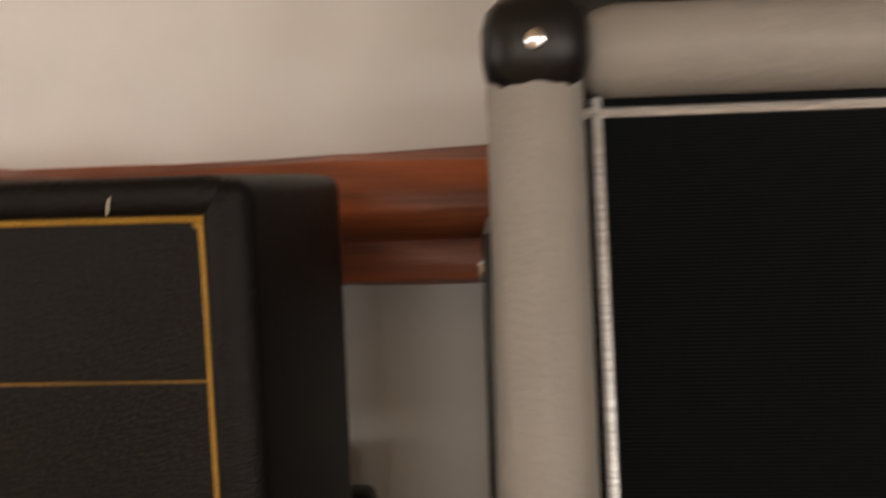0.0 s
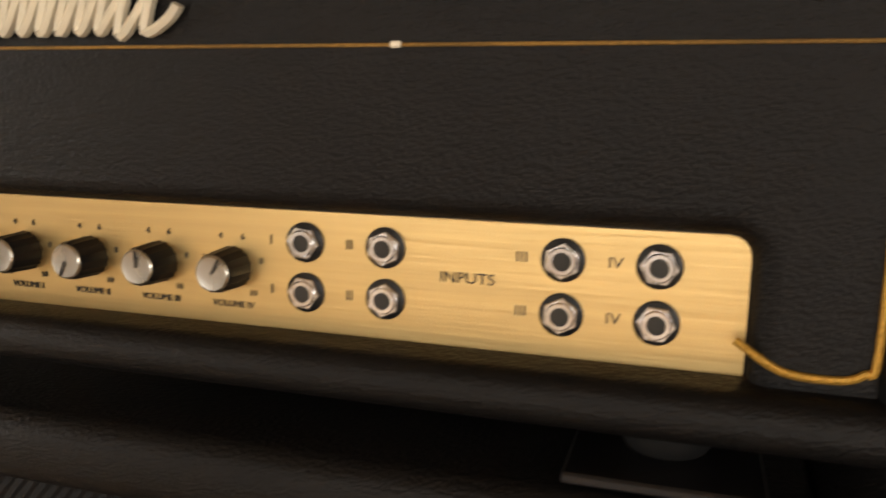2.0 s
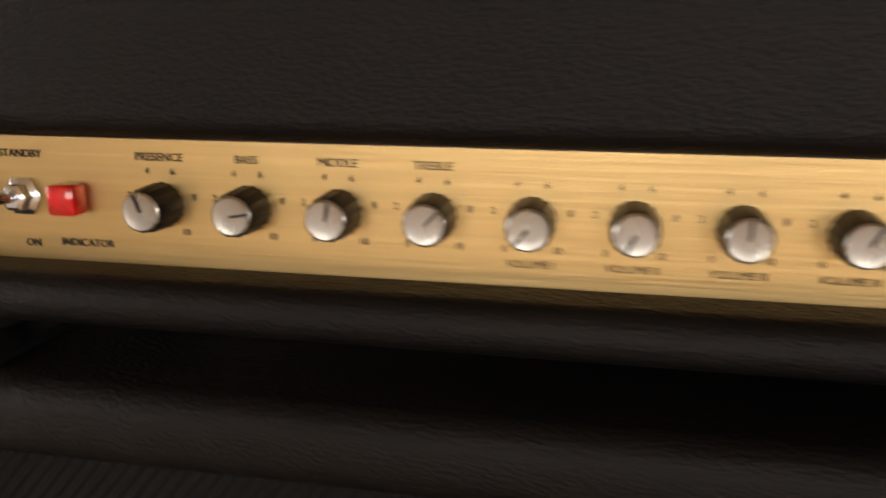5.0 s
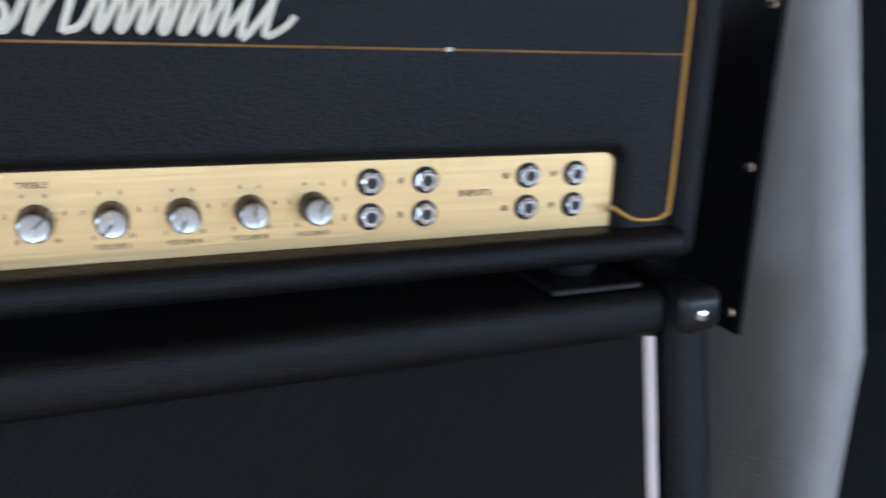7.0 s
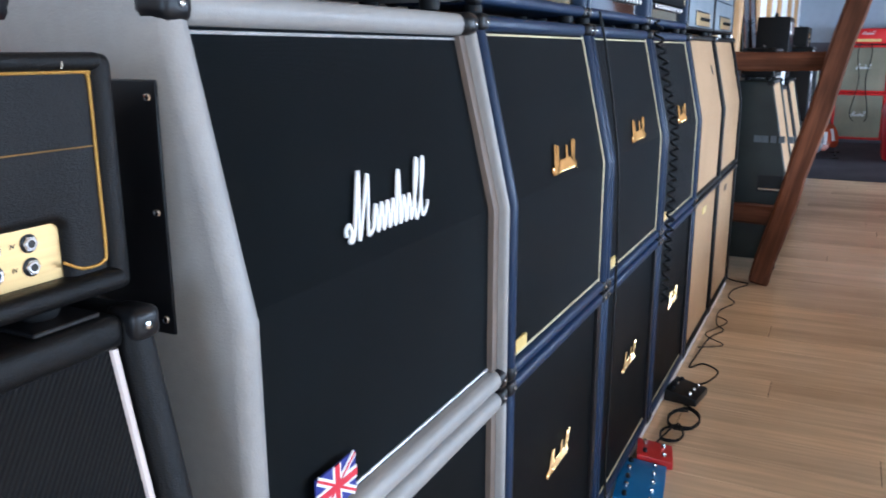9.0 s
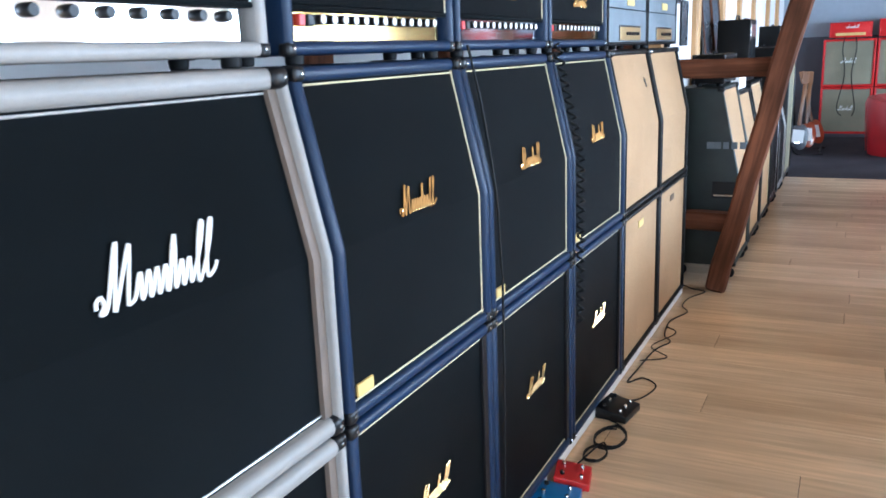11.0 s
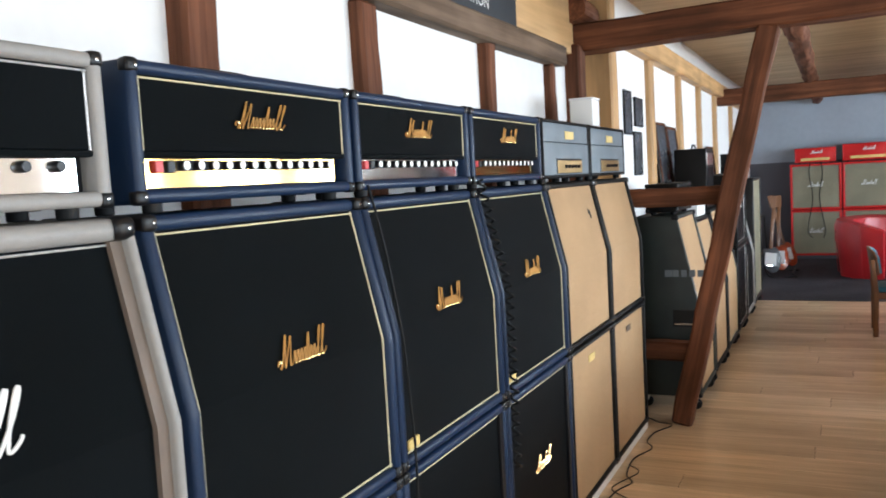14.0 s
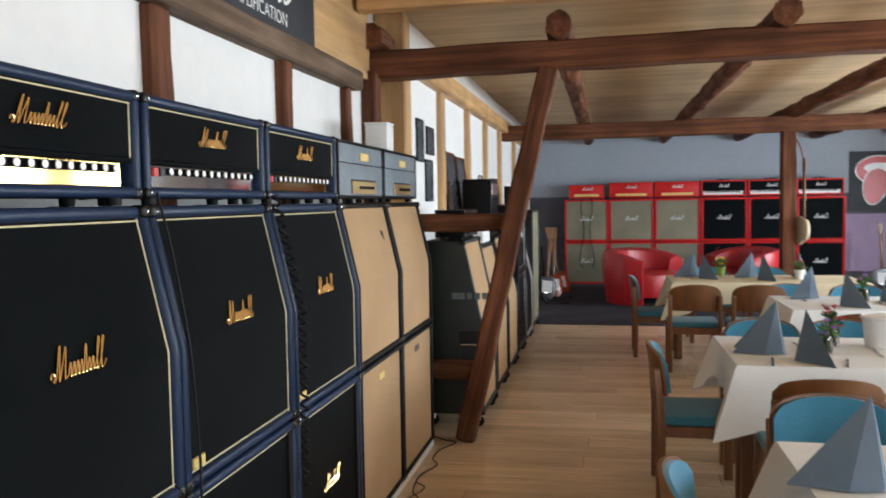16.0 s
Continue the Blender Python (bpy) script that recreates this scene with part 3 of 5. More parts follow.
def head(name, loc, label, skin, cloth, pipe, badge, plate, knobs, w=.755, h=.272, d=.21, cap=M_CHROME, rockers=True, caps=True, group="", plate_x=(.045, .70), knob_mat=M_ALU):
    """Origin at the front left lower corner of the box; feet reach .02 below."""
    c = thing(name, loc, label, "guitar amplifier", group)
    rim = .028
    head_shell(c, w, h, d, skin, rim, .011)
    z_split = h * .37
    part("grille", rbox(rim, w - rim, .014, .024, z_split, h - rim, .002, 1), cloth, c)
    if pipe is not None:
        for x in (rim + .005, w - rim - .005):
            part("piping", rod((x, .013, z_split), (x, .013, h - rim - .005), .0022, n=8), pipe, c)
        part("piping", rod((rim, .013, h - rim - .005), (w - rim, .013, h - rim - .005), .0022, n=8), pipe, c)
    part("grille_lip", rbox(rim, w - rim, .010, .03, z_split - .012, z_split, .004, 2), cloth, c)
    part("recess", rbox(rim, w - rim, .045, .055, rim, z_split, .001, 1), M_PLASTIC, c)
    pl = part("control_panel", rbox(plate_x[0], plate_x[1], .026, .045, rim + .001, z_split - .013, .001, 1), plate, c, "mirror-polished control panel")
    zk = rim + (z_split - rim) * .62
    part("knob_band", rbox(plate_x[0] + .085, plate_x[1] - .025, .0245, .0262, zk - .0105, zk + .0105, .0004, 1), M_PLASTIC, c) if rockers else None
    for i in range(knobs):
        x = plate_x[0] + .10 + (plate_x[1] - plate_x[0] - .14) * i / (knobs - 1)
        kb = part("knob", lathe([(.0105, 0), (.010, .011), (.0085, .013)], 14), M_PLASTIC, c)
        kb.matrix_local = pose(x, .026, zk, 90, 0, 0)
        part("knob_cap", lathe([(.0098, 0), (.0088, .0018)], 12, (0, 0, .013)), knob_mat, kb)
    if rockers:
        for x, mat in ((plate_x[0] + .03, M_PEDAL_RED), (plate_x[0] + .062, M_PLASTIC)):
            part("rocker_switch", rbox(x - .011, x + .011, .016, .027, zk - .014, zk + .010, .002, 1), mat, c)
    bw = w * .25
    part("badge", moved(swash(bw, bw * .30, .006), pose(w * .39, .012, h * .56)), badge, c, "script-like badge")
    part("strap_handle", tube([(w * .36, d * .5, h), (w * .38, d * .5, h + .012), (w * .5, d * .5, h + .014), (w * .62, d * .5, h + .012), (w * .64, d * .5, h)], .008, 8), M_RUBBER, c)
    if caps:
        for x in (0, w):
            for z in (0, h):
                for y in (0, d):
                    s, sz, sy = (1 if x == 0 else -1), (1 if z == 0 else -1), (1 if y == 0 else -1)
                    k = part("corner_cap", rbox(*sorted((x - s * .002, x + s * .028)), *sorted((y - sy * .002, y + sy * .028)), *sorted((z - sz * .002, z + sz * .028)), .009, 3), M_PLASTIC, c)
                    if y == 0:
                        part("rivet", lathe([(.004, 0), (.0035, .0018), (.001, .0025)], 8), M_CHROME, k).matrix_local = pose(x + s * .016, -.0025, z + sz * .014, 90, 0, 0)
    return c


W, H, D, Z0 = .775, .755, .36, .05
ZJ, ZT = Z0 + H + .005, Z0 + 2 * H + .005
G1 = "cabinets of the long row"
for i in range(3):
    x = i * W + .003
    cabinet("speaker_cabinet", (x, 0, Z0), "navy vinyl straight speaker cabinet with black grille on the plinth", .768, H, D, False, M_BLUE, M_GRILLE, M_PALE_PIPE,
            M_GOLD_LOGO, (.50, .50), .19, G1, inner=M_PLASTIC)
    cabinet("speaker_cabinet", (x, 0, ZJ), "navy vinyl angled speaker cabinet with black grille and gold badge", .768, H, D, True, M_BLUE, M_GRILLE, M_PALE_PIPE,
            M_GOLD_LOGO, (.50, .53), .20, G1, tag=True)
cabinet("speaker_cabinet", (-.832, 0, Z0), "silver-grey vinyl straight speaker cabinet on the plinth", .817, H, D, False, M_SILVER, M_GRILLE, M_STEEL_PIPE, None, group=G1, rim=.042, rr=.018, pipe_r=.003, rec=.030, rim_r=.020)
silver = cabinet("speaker_cabinet", (-.832, 0, ZJ), "silver-grey vinyl angled speaker cabinet with white badge", .817, H, D, True, M_SILVER, M_GRILLE, M_STEEL_PIPE, M_BRIGHT_LOGO, (.495, .555), .275, G1, rim=.042, rr=.021, pipe_r=.0026, rec=.030, cap=.044, rim_r=.020)
# recessed side handle of the silver cabinet
part("side_handle", rbox(-.004, .002, .097, .24, .362, .655, .003, 2), M_PLASTIC, silver, "black screwed-on handle plate")
for sy, sz in ((.109, .380), (.109, .507), (.109, .636), (.228, .380), (.228, .636)):
    part("handle_screw", moved(lathe([(.005, 0), (.004, .002), (.001, .0028)], 8), pose(-.004, sy, sz, 0, -90, 0)), M_CHROME, silver)
for i in range(2):
    x = (3 + i) * W + .003
    cabinet("speaker_cabinet", (x, 0, Z0), "dark vinyl straight speaker cabinet with cream woven grille", .768, H, D, False, M_BLACK_VINYL, M_CREAM, None, None, group=G1, rim=.026)
    cabinet("speaker_cabinet", (x, 0, ZJ), "dark vinyl angled speaker cabinet with cream woven grille", .768, H, D, True, M_BLACK_VINYL, M_CREAM, None, None, group=G1, rim=.026)

G2 = "amplifier heads of the long row"
HZ = ZT + .02
head("amplifier_head", (-.80, .09, HZ), "silver-grey amplifier head with mirror panel on silver cabinet", M_SILVER, M_GRILLE, M_STEEL_PIPE, M_BRIGHT_LOGO, M_MIRROR, 9, w=.755, rockers=False, group=G2, knob_mat=M_PLASTIC, plate_x=(.03, .70))
head("amplifier_head", (.010, .09, HZ), "navy amplifier head with polished gold panel and white knobs", M_BLUE, M_GRILLE, M_PALE_PIPE, M_GOLD_LOGO, M_GOLD_MIRROR, 13, group=G2, knob_mat=M_BRIGHT_LOGO)
head("amplifier_head", (W + .010, .09, HZ), "navy amplifier head with chrome panel and gold badge", M_BLUE, M_GRILLE, M_PALE_PIPE, M_GOLD_LOGO, M_MIRROR, 12, group=G2, knob_mat=M_BRIGHT_LOGO)
head("amplifier_head", (2 * W + .010, .09, HZ), "navy amplifier head with brassy mirror panel", M_BLUE, M_GRILLE, M_PALE_PIPE, M_GOLD_LOGO, M_GOLD_MIRROR, 12, group=G2, knob_mat=M_BRIGHT_LOGO)


def small_head(x, w):
    c = thing("amplifier_head", (x, .09, HZ), "grey-blue vinyl amplifier head with small gold panel", "guitar amplifier", G2)
    h, d = .272, .21
    head_shell(c, w, h, d, M_BLACK_VINYL, .016, .007)
    part("upper_front", rbox(.016, w - .016, .006, .03, h * .62, h - .016, .004, 2), M_GREY_VINYL, c)
    part("lower_front", rbox(.016, w - .016, .004, .03, .016, h * .62 - .003, .004, 2), M_GREY_VINYL, c)
    part("name_plate", rbox(w * .46, w * .64, .002, .007, h * .68, h * .82, .002, 1), M_YELLOW_PLATE, c, "small yellow name plate")
    part("control_recess", rbox(w * .26, w * .80, .000, .006, h * .08, h * .34, .002, 1), M_PLASTIC, c)
    part("control_panel", rbox(w * .27, w * .79, -.002, .001, h * .09, h * .31, .001, 1), M_GOLD, c, "gold control panel")
    for k in range(5):
        part("knob", moved(lathe([(.009, 0), (.0075, .010)], 12), pose(w * (.42 + .07 * k), -.002, h * .2, 90, 0, 0)), M_PLASTIC, c)
    return c


small_head(3 * W + .012, .75)
small_head(4 * W + .012, .75)


# ---- the black head in close view ----
PITCH = .0381
hero = thing("amplifier_head", (-1.665, .045, 1.262), "black levant vinyl amplifier head with brushed gold control panel", "guitar amplifier")
HW, HH, HD = .737, .2325, .205
FACE = .018                     # depth of the front cloth behind the rim
PX0, PX1, PZ0, PZ1 = .067, .671, .0235, .0775
part("top_panel", rbox(.010, HW - .010, .008, HD, HH - .0165, HH, .0080, 4), M_BLACK_VINYL, hero)
part("side_panel", rbox(0, .026, .008, HD, 0, HH - .001, .012, 4), M_BLACK_VINYL, hero)
part("side_panel", rbox(HW - .0225, HW, .008, HD, 0, HH - .001, .010, 4), M_BLACK_VINYL, hero)
part("bottom_panel", rbox(.012, HW - .012, 0.001, HD, .003, .0245, .0105, 4), M_BLACK_VINYL, hero)
part("back_panel", rbox(.02, HW - .02, HD - .04, HD - .01, .02, HH - .02, .002, 1), M_PLASTIC, hero)
# front board: a flat face whose vinyl rolls inward round the panel opening
def panel_loop(grow):
    x0, x1, z0, z1 = PX0 - grow, PX1 + grow, PZ0 - .006 - grow, PZ1 + grow
    r = .009 + grow
    pts = []
    for cx, cz, a0 in ((x1 - r, z1 - r, 0), (x0 + r, z1 - r, 90), (x0 + r, z0 + r, 180), (x1 - r, z0 + r, 270)):
        pts += [(cx + r * math.cos(radians(a0 + 15 * k)), cz + r * math.sin(radians(a0 + 15 * k))) for k in range(7)]
    return pts


board = bmesh.new()
outer = []
for cx, cz in ((HW - .020, HH - .014), (.024, HH - .014), (.024, .012), (HW - .020, .012)):
    outer += [(cx, cz)] * 7
loops = [[board.verts.new((x, FACE, z)) for x, z in outer]]
for grow, dy in ((.011, 0), (.007, .0008), (.004, .0028), (.0015, .0065), (.0005, .0125)):
    loops.append([board.verts.new((x, FACE + dy, z)) for x, z in panel_loop(grow)])
for a, b in zip(loops, loops[1:]):
    for k in range(28):
        board.faces.new((a[k], a[(k + 1) % 28], b[(k + 1) % 28], b[k]))
bmesh.ops.remove_doubles(board, verts=board.verts[:], dist=1e-6)
bmesh.ops.recalc_face_normals(board, faces=board.faces[:])
part("front_board", board, M_BLACK_VINYL, hero)
part("panel_recess", rbox(PX0 - .004, PX1 + .004, FACE + .014, FACE + .03, .019, PZ1 + .006, .001, 1), M_PLASTIC, hero)
PY = FACE + .0105               # front of the gold plate
plate = bmesh.new()
vs = []
for cx, cz, a0 in ((PX1 - .008, PZ1 - .008, 0), (PX0 + .002, PZ1 - .002, 90), (PX0 + .002, PZ0 + .001, 180), (PX1 - .002, PZ0 + .001, 270)):
    rad = .008 if a0 == 0 else .002
    for k in range(5):
        a = radians(a0 + 22.5 * k)
        vs.append(plate.verts.new((cx + rad * math.cos(a), PY, cz + rad * math.sin(a))))
f = plate.faces.new(vs)
ext = bmesh.ops.extrude_face_region(plate, geom=[f])
bmesh.ops.translate(plate, verts=[v for v in ext["geom"] if isinstance(v, bmesh.types.BMVert)], vec=(0, .003, 0))
bmesh.ops.recalc_face_normals(plate, faces=plate.faces[:])
gold = part("control_panel", plate, M_GOLD, hero, "brushed gold control panel with engraved black letters")
# gold piping: top, both sides, and the short foot right of the panel; the thin line across
PR = .0016
q = FACE - .001
pz_top, px_l, px_r = HH - .0180, .030, HW - .0235
part("piping", tube([(px_l, q, .030), (px_l, q, pz_top - .012), (px_l + .003, q, pz_top - .003), (px_l + .012, q, pz_top), (HW / 2, q, pz_top), (px_r - .012, q, pz_top), (px_r - .003, q, pz_top - .003), (px_r, q, pz_top - .012), (px_r, q, .12), (px_r, q, .042), (px_r - .004, q, .033), (px_r - .012, q, .030), (PX1 + .015, q, .0305), (PX1 + .006, q + .001, .034), (PX1 - .004, q + .004, .040)], PR, 8, 5), M_BRASS, hero, "worn gold piping cord")
part("cross_piping", rod((px_l, q + .0005, .1455), (px_r, q + .0005, .1455), .0008, n=8), M_WORN_BRASS, hero, "thin gold line across the front")
part("piping_joint", rbox(.534, .5385, q - .001, q + .001, .1443, .1470, .0006, 1), M_WHITE_LOGO, hero)
part("badge", moved(swash(.163, .050, .007), pose(.288, FACE, .1500)), M_WHITE_LOGO, hero, "large cream script-like badge")

KX = .188                       # first knob
JZ_T, JZ_B = .0640, .0420
KZ = .0505
for k in range(8):
    x = KX + k * PITCH
    knob(hero, x, PY, KZ, .0093, .016, M_ALU, turn=(-20, 80, 10, 45, -140, -155, 0, 30)[k])
    for lab, ang in (("0", 228), ("2", 166), ("4", 112), ("6", 68), ("8", 14), ("10", -48)):
        a = radians(ang)
        lettering(lab, .0040, (x + .0150 * math.cos(a), PY - .0002, KZ + .0150 * math.sin(a)), M_INK, gold)
for k, word in enumerate(("PRESENCE", "BASS", "MIDDLE", "TREBLE")):
    lettering(word, .0047, (KX + k * PITCH, PY - .0002, KZ + .0197), M_INK, gold)
for k, word in enumerate(("I", "II", "III", "IV")):
    lettering("VOLUME " + word, .0042, (KX + (4 + k) * PITCH, PY - .0002, KZ - .0170), M_INK, gold)
JX = [KX + n * PITCH for n in (7.95, 8.92, 10.87, 11.83)]
for x, word in zip(JX, ("I", "II", "III", "IV")):
    for z in (JZ_T, JZ_B):
        j = part("jack_socket", moved(lathe([(.0058, 0), (.0058, .0042), (.0052, .0048), (.0038, .0048), (.0036, .0030), (.0005, .0030)], 24), pose(x, PY, z, 90, 0, 0)), M_CHROME, hero, "chrome jack socket")
        part("washer", moved(lathe([(.0088, 0), (.0088, .0010), (.0082, .0014), (.0005, .0014)], 24), pose(x, PY, z, 90, 0, 0)), M_PLASTIC, j)
        nut = lathe([(.0076, 0), (.0076, .0020), (.0070, .0025), (.0056, .0025)], 6, (0, 0, .0013))
        part("hex_nut", moved(nut, pose(x, PY, z, 90, 0, 0) @ Matrix.Rotation(x * 71 + z * 190, 4, "Z")), M_CHROME, j)
        part("socket_hole", moved(lathe([(.0036, 0), (.0036, .0010)], 16), pose(x, PY - .0035, z, 90, 0, 0)), M_INK, j)
        lettering(word, .0062, (x - .0165, PY - .0002, z), M_INK, gold, stretch=1.15)
lettering("INPUTS", .0065, (KX + 9.85 * PITCH, PY - .0002, .0535), M_INK, gold, stretch=1.1)
for sx, up, dn in ((KX - .088, "OFF", "ON"), (KX - .064, "STANDBY", "ON")):
    s = part("toggle_switch", moved(lathe([(.0090, 0), (.0090, .0018), (.0080, .0024), (.0062, .0034), (.0060, .0075), (.0044, .0085)], 6), pose(sx, PY, .052, 90, 0, 0)), M_CHROME, hero, "chrome toggle switch")
    part("lever", rod((sx, PY - .008, .052), (sx - .005, PY - .018, .053), .0020, .0030, 10, .001), M_CHROME if up != "OFF" else M_PLASTIC, s)
    lettering(up, .0046, (sx, PY - .0002, .0700), M_INK, gold)
    lettering(dn, .0046, (sx + .002, PY - .0002, .0315), M_INK, gold)
ind = part("indicator_lamp", rbox(KX - .0470, KX - .0340, PY - .010, PY, .0455, .0585, .002, 2), M_JEWEL, hero, "red faceted jewel lamp")
lettering("INDICATOR", .0046, (KX - .036, PY - .0002, .0325), M_INK, gold)
for fx in (.056, HW - .128):
    part("foot_plate", rbox(fx, fx + .072, -.004, .075, -.0135, -.009, .001, 1), M_PLASTIC, hero, "flat black foot plate")
    part("foot", lathe([(.015, -.010), (.019, -.004), (.020, .004)], 16, (fx + .036, .035, 0)), M_RUBBER, hero)
    part("foot", lathe([(.015, -.0135), (.019, -.004), (.020, .004)], 16, (fx + .036, HD - .045, 0)), M_RUBBER, hero)
part("strap_handle", tube([(.24, HD / 2, HH), (.26, HD / 2, HH + .012), (HW / 2, HD / 2, HH + .014), (HW - .26, HD / 2, HH + .012), (HW - .24, HD / 2, HH)], .008, 8), M_RUBBER, hero)
# small nick in the vinyl of the top edge
part("vinyl_nick", tube([(.681, .0105, HH - .004), (.679, .0080, HH - .009), (.678, .0082, HH - .015)], .0004, 6), M_WHITE_LOGO, hero)

cabinet("speaker_cabinet", (-1.625, -.045, .497), "black vinyl angled speaker cabinet under the black head", .695, .751, .40, True, M_BLACK_VINYL, M_GRILLE_DIAG, M_PINK_PIPE, None, rim=.036, rr=.012, pipe_r=.0045, sides_only=True, slope=.075)
cabinet("speaker_cabinet", (-1.625, -.045, .05), "low black vinyl speaker cabinet at the bottom of the stack", .695, .442, .40, False, M_BLACK_VINYL, M_GRILLE_DIAG, None, None, rim=.036)
structure("cabinet_plinth", rbox(-1.66, -.90, -.03, .40, 0, .05, .004), M_WHITE, "low white painted plinth board")

# small flag sticker on the silver cabinet
flag = tagged(part("flag_sticker", rbox(0, .10, -.003, .0, 0, .065, .0005, 1), M_FLAG_BLUE), "small blue red and white flag sticker", "sticker")
flag.matrix_world = pose(-.69, .0155, ZJ + .055, 0, 0, 0)
for a, b, t, mat, o in (((0, 0), (.1, .065), .012, M_WHITE, .001), ((0, .065), (.1, 0), .012, M_WHITE, .0012), ((.05, 0), (.05, .065), .020, M_WHITE, .0014), ((0, .0325), (.1, .0325), .020, M_WHITE, .0016),
                        ((0, 0), (.1, .065), .004, M_FLAG_RED, .0018), ((0, .065), (.1, 0), .004, M_FLAG_RED, .002), ((.05, 0), (.05, .065), .011, M_FLAG_RED, .0022), ((0, .0325), (.1, .0325), .011, M_FLAG_RED, .0024)):
    va, vb = Vector((a[0], 0, a[1])), Vector((b[0], 0, b[1]))
    d = vb - va
    L = d.length - (.008 if a[0] != b[0] and a[1] != b[1] else 0)
    part("stripe", moved(rbox(-L / 2, L / 2, -.003 - o, -.002, -t / 2, t / 2, 0), Matrix.Translation((va + vb) / 2) @ Matrix.Rotation(-math.atan2(d.z, d.x), 4, "Y")), mat, flag)

# cables hanging in the row
coil = []
for k in range(330):
    a = k * .52
    z = 1.60 - 1.05 * k / 330
    y = .075 - (.085 * min(1, max(0, (1.56 - z) / .36)))
    coil.append((1.553 + .013 * math.cos(a), y - .018 + .013 * math.sin(a), z))
tagged(part("coiled_cable", tube(coil, .0050, 6, 1), M_RUBBER), "black coiled cable hanging between two cabinets", "cable")
tagged(part("cable", tube([(.78, .06, 1.60), (.79, .03, 1.45), (.80, -.006, 1.2), (.815, -.012, 1.0), (.83, -.010, .84), (.82, -.012, .5), (.80, -.02, .1), (.84, -.06, .012)], .004, 8), M_RUBBER), "thin black cable hanging from a head", "cable")


# ---- pedals and cables at the foot of the row ----
def pedal(name, x, y, w, d, h, mat, label, knobs, rz):
    p = thing(name, (x, y, 0), label, "effect pedal", "pedals on the floor", rz)
    part("housing", prism([(-d / 2, .004), (d / 2, .004), (d / 2, h), (-d / 2, h * .6)], -w / 2, w / 2, .004, 2), mat, p)
    for k in range(knobs):
        fx = -w / 2 + w * (k + .5) / knobs
        part("knob", lathe([(.009, 0), (.008, .012), (.006, .014)], 12, (fx, d * .28, h - .004)), M_CHROME if k % 2 else M_PLASTIC, p)
        part("foot_switch", lathe([(.008, 0), (.008, .012), (.006, .016)], 12, (fx, -d * .25, h * .66)), M_CHROME, p)
    return p


pedal("effect_pedal", 1.33, -.068, .14, .13, .055, M_PEDAL_RED, "red enamel effect pedal with chrome switches", 2, 12)
pedal("effect_pedal", 1.09, -.07, .30, .16, .05, M_PEDAL_BLUE, "long blue pedal board with a row of switches", 5, 8)
pedal("effect_pedal", 1.96, -.072, .17, .14, .06, M_PLASTIC, "black effect pedal with chrome switches", 3, -8)


def floor_cable(points, r=.0038):
    tagged(part("cable", tube([(x, y, z + r) for x, y, z in points], r, 6, 6), M_RUBBER), "black cable lying in loops on the floor", "cable", "cables on the floor")


def loop(cx, cy, rad, turns, lift=.0):
    return [(cx + rad * (1 + .12 * math.sin(3.1 * a)) * math.cos(a), cy + rad * .62 * math.sin(a), .006 + .006 * k / 8 + lift) for k, a in ((k, k * math.pi / 4) for k in range(turns * 8 + 1))]


floor_cable(loop(1.70, -.11, .10, 3) + [(1.88, -.05, .01), (1.95, -.03, .02)])
floor_cable(loop(1.55, -.09, .07, 2) + [(1.40, -.04, .01), (1.35, -.03, .03)])
floor_cable([(2.05, -.04, .02), (2.15, -.12, 0), (2.32, -.16, 0), (2.40, -.08, 0), (2.30, -.03, .01), (2.5, -.03, 0), (2.8, -.05, 0), (2.95, -.10, 0), (3.05, -.05, 0), (3.3, -.03, 0), (3.5, -.09, 0), (3.62, -.04, 0), (3.8, -.05, 0), (3.97, -.12, 0), (4.02, -.02, 0), (4.15, .1, 0)])
floor_cable([(2.6, -.02, .01), (2.72, -.13, 0), (2.85, -.02, 0), (3.1, -.10, 0), (3.2, -.03, 0)], .003)

# small box on the last head; damage and plates on the cream cloth
box = thing("white_box", (3.36, .14, HZ + .272), "small translucent white plastic box on an amplifier head", "box")
part("box_body", rbox(0, .15, 0, .13, 0, .155, .006, 2), M_WHITE, box)
part("box_lid", rbox(-.004, .154, -.004, .134, .155, .167, .004, 2), M_PAPER, box)
for px, pz, s in ((3 * W + .62, ZJ + .585, .022), (3 * W + .60, ZJ + .60, .014)):
    hole = tagged(part("cloth_patch", rbox(-s * .5, s * .5, -.002, 0, -s, s, .002, 1), M_RUBBER), "dark torn patch in the cream grille cloth", "patch")
    hole.matrix_world = pose(px, .062 + .10 * (pz - ZJ - .585) / .374, pz, -15, 0, 0)
for k in range(2):
    pt = tagged(part("name_plate", rbox(-.05, .05, -.004, 0, -.018, .018, .003, 1), M_YELLOW_PLATE if k == 0 else M_GREY_WOOD), "small dull name plate on the cream cloth", "plate")
    pt.matrix_world = pose(3 * W + .38 + k * W, .0165, Z0 + .66)

# ---- banner over the wall beam ----
banner = thing("banner", (1.55, .395, 2.325), "black cloth banner with white lettering on the pine boards", "banner")
part("cloth", rbox(0, 1.36, 0, .012, -.01, .47, .002, 1), M_BANNER, banner)
lettering("AMPLIFICATION", .085, (.68, -.002, .100), M_BRIGHT_LOGO, banner)
part("badge", moved(swash(.9, .26, .004), pose(.2, 0, .175)), M_BRIGHT_LOGO, banner, "large white script-like badge")


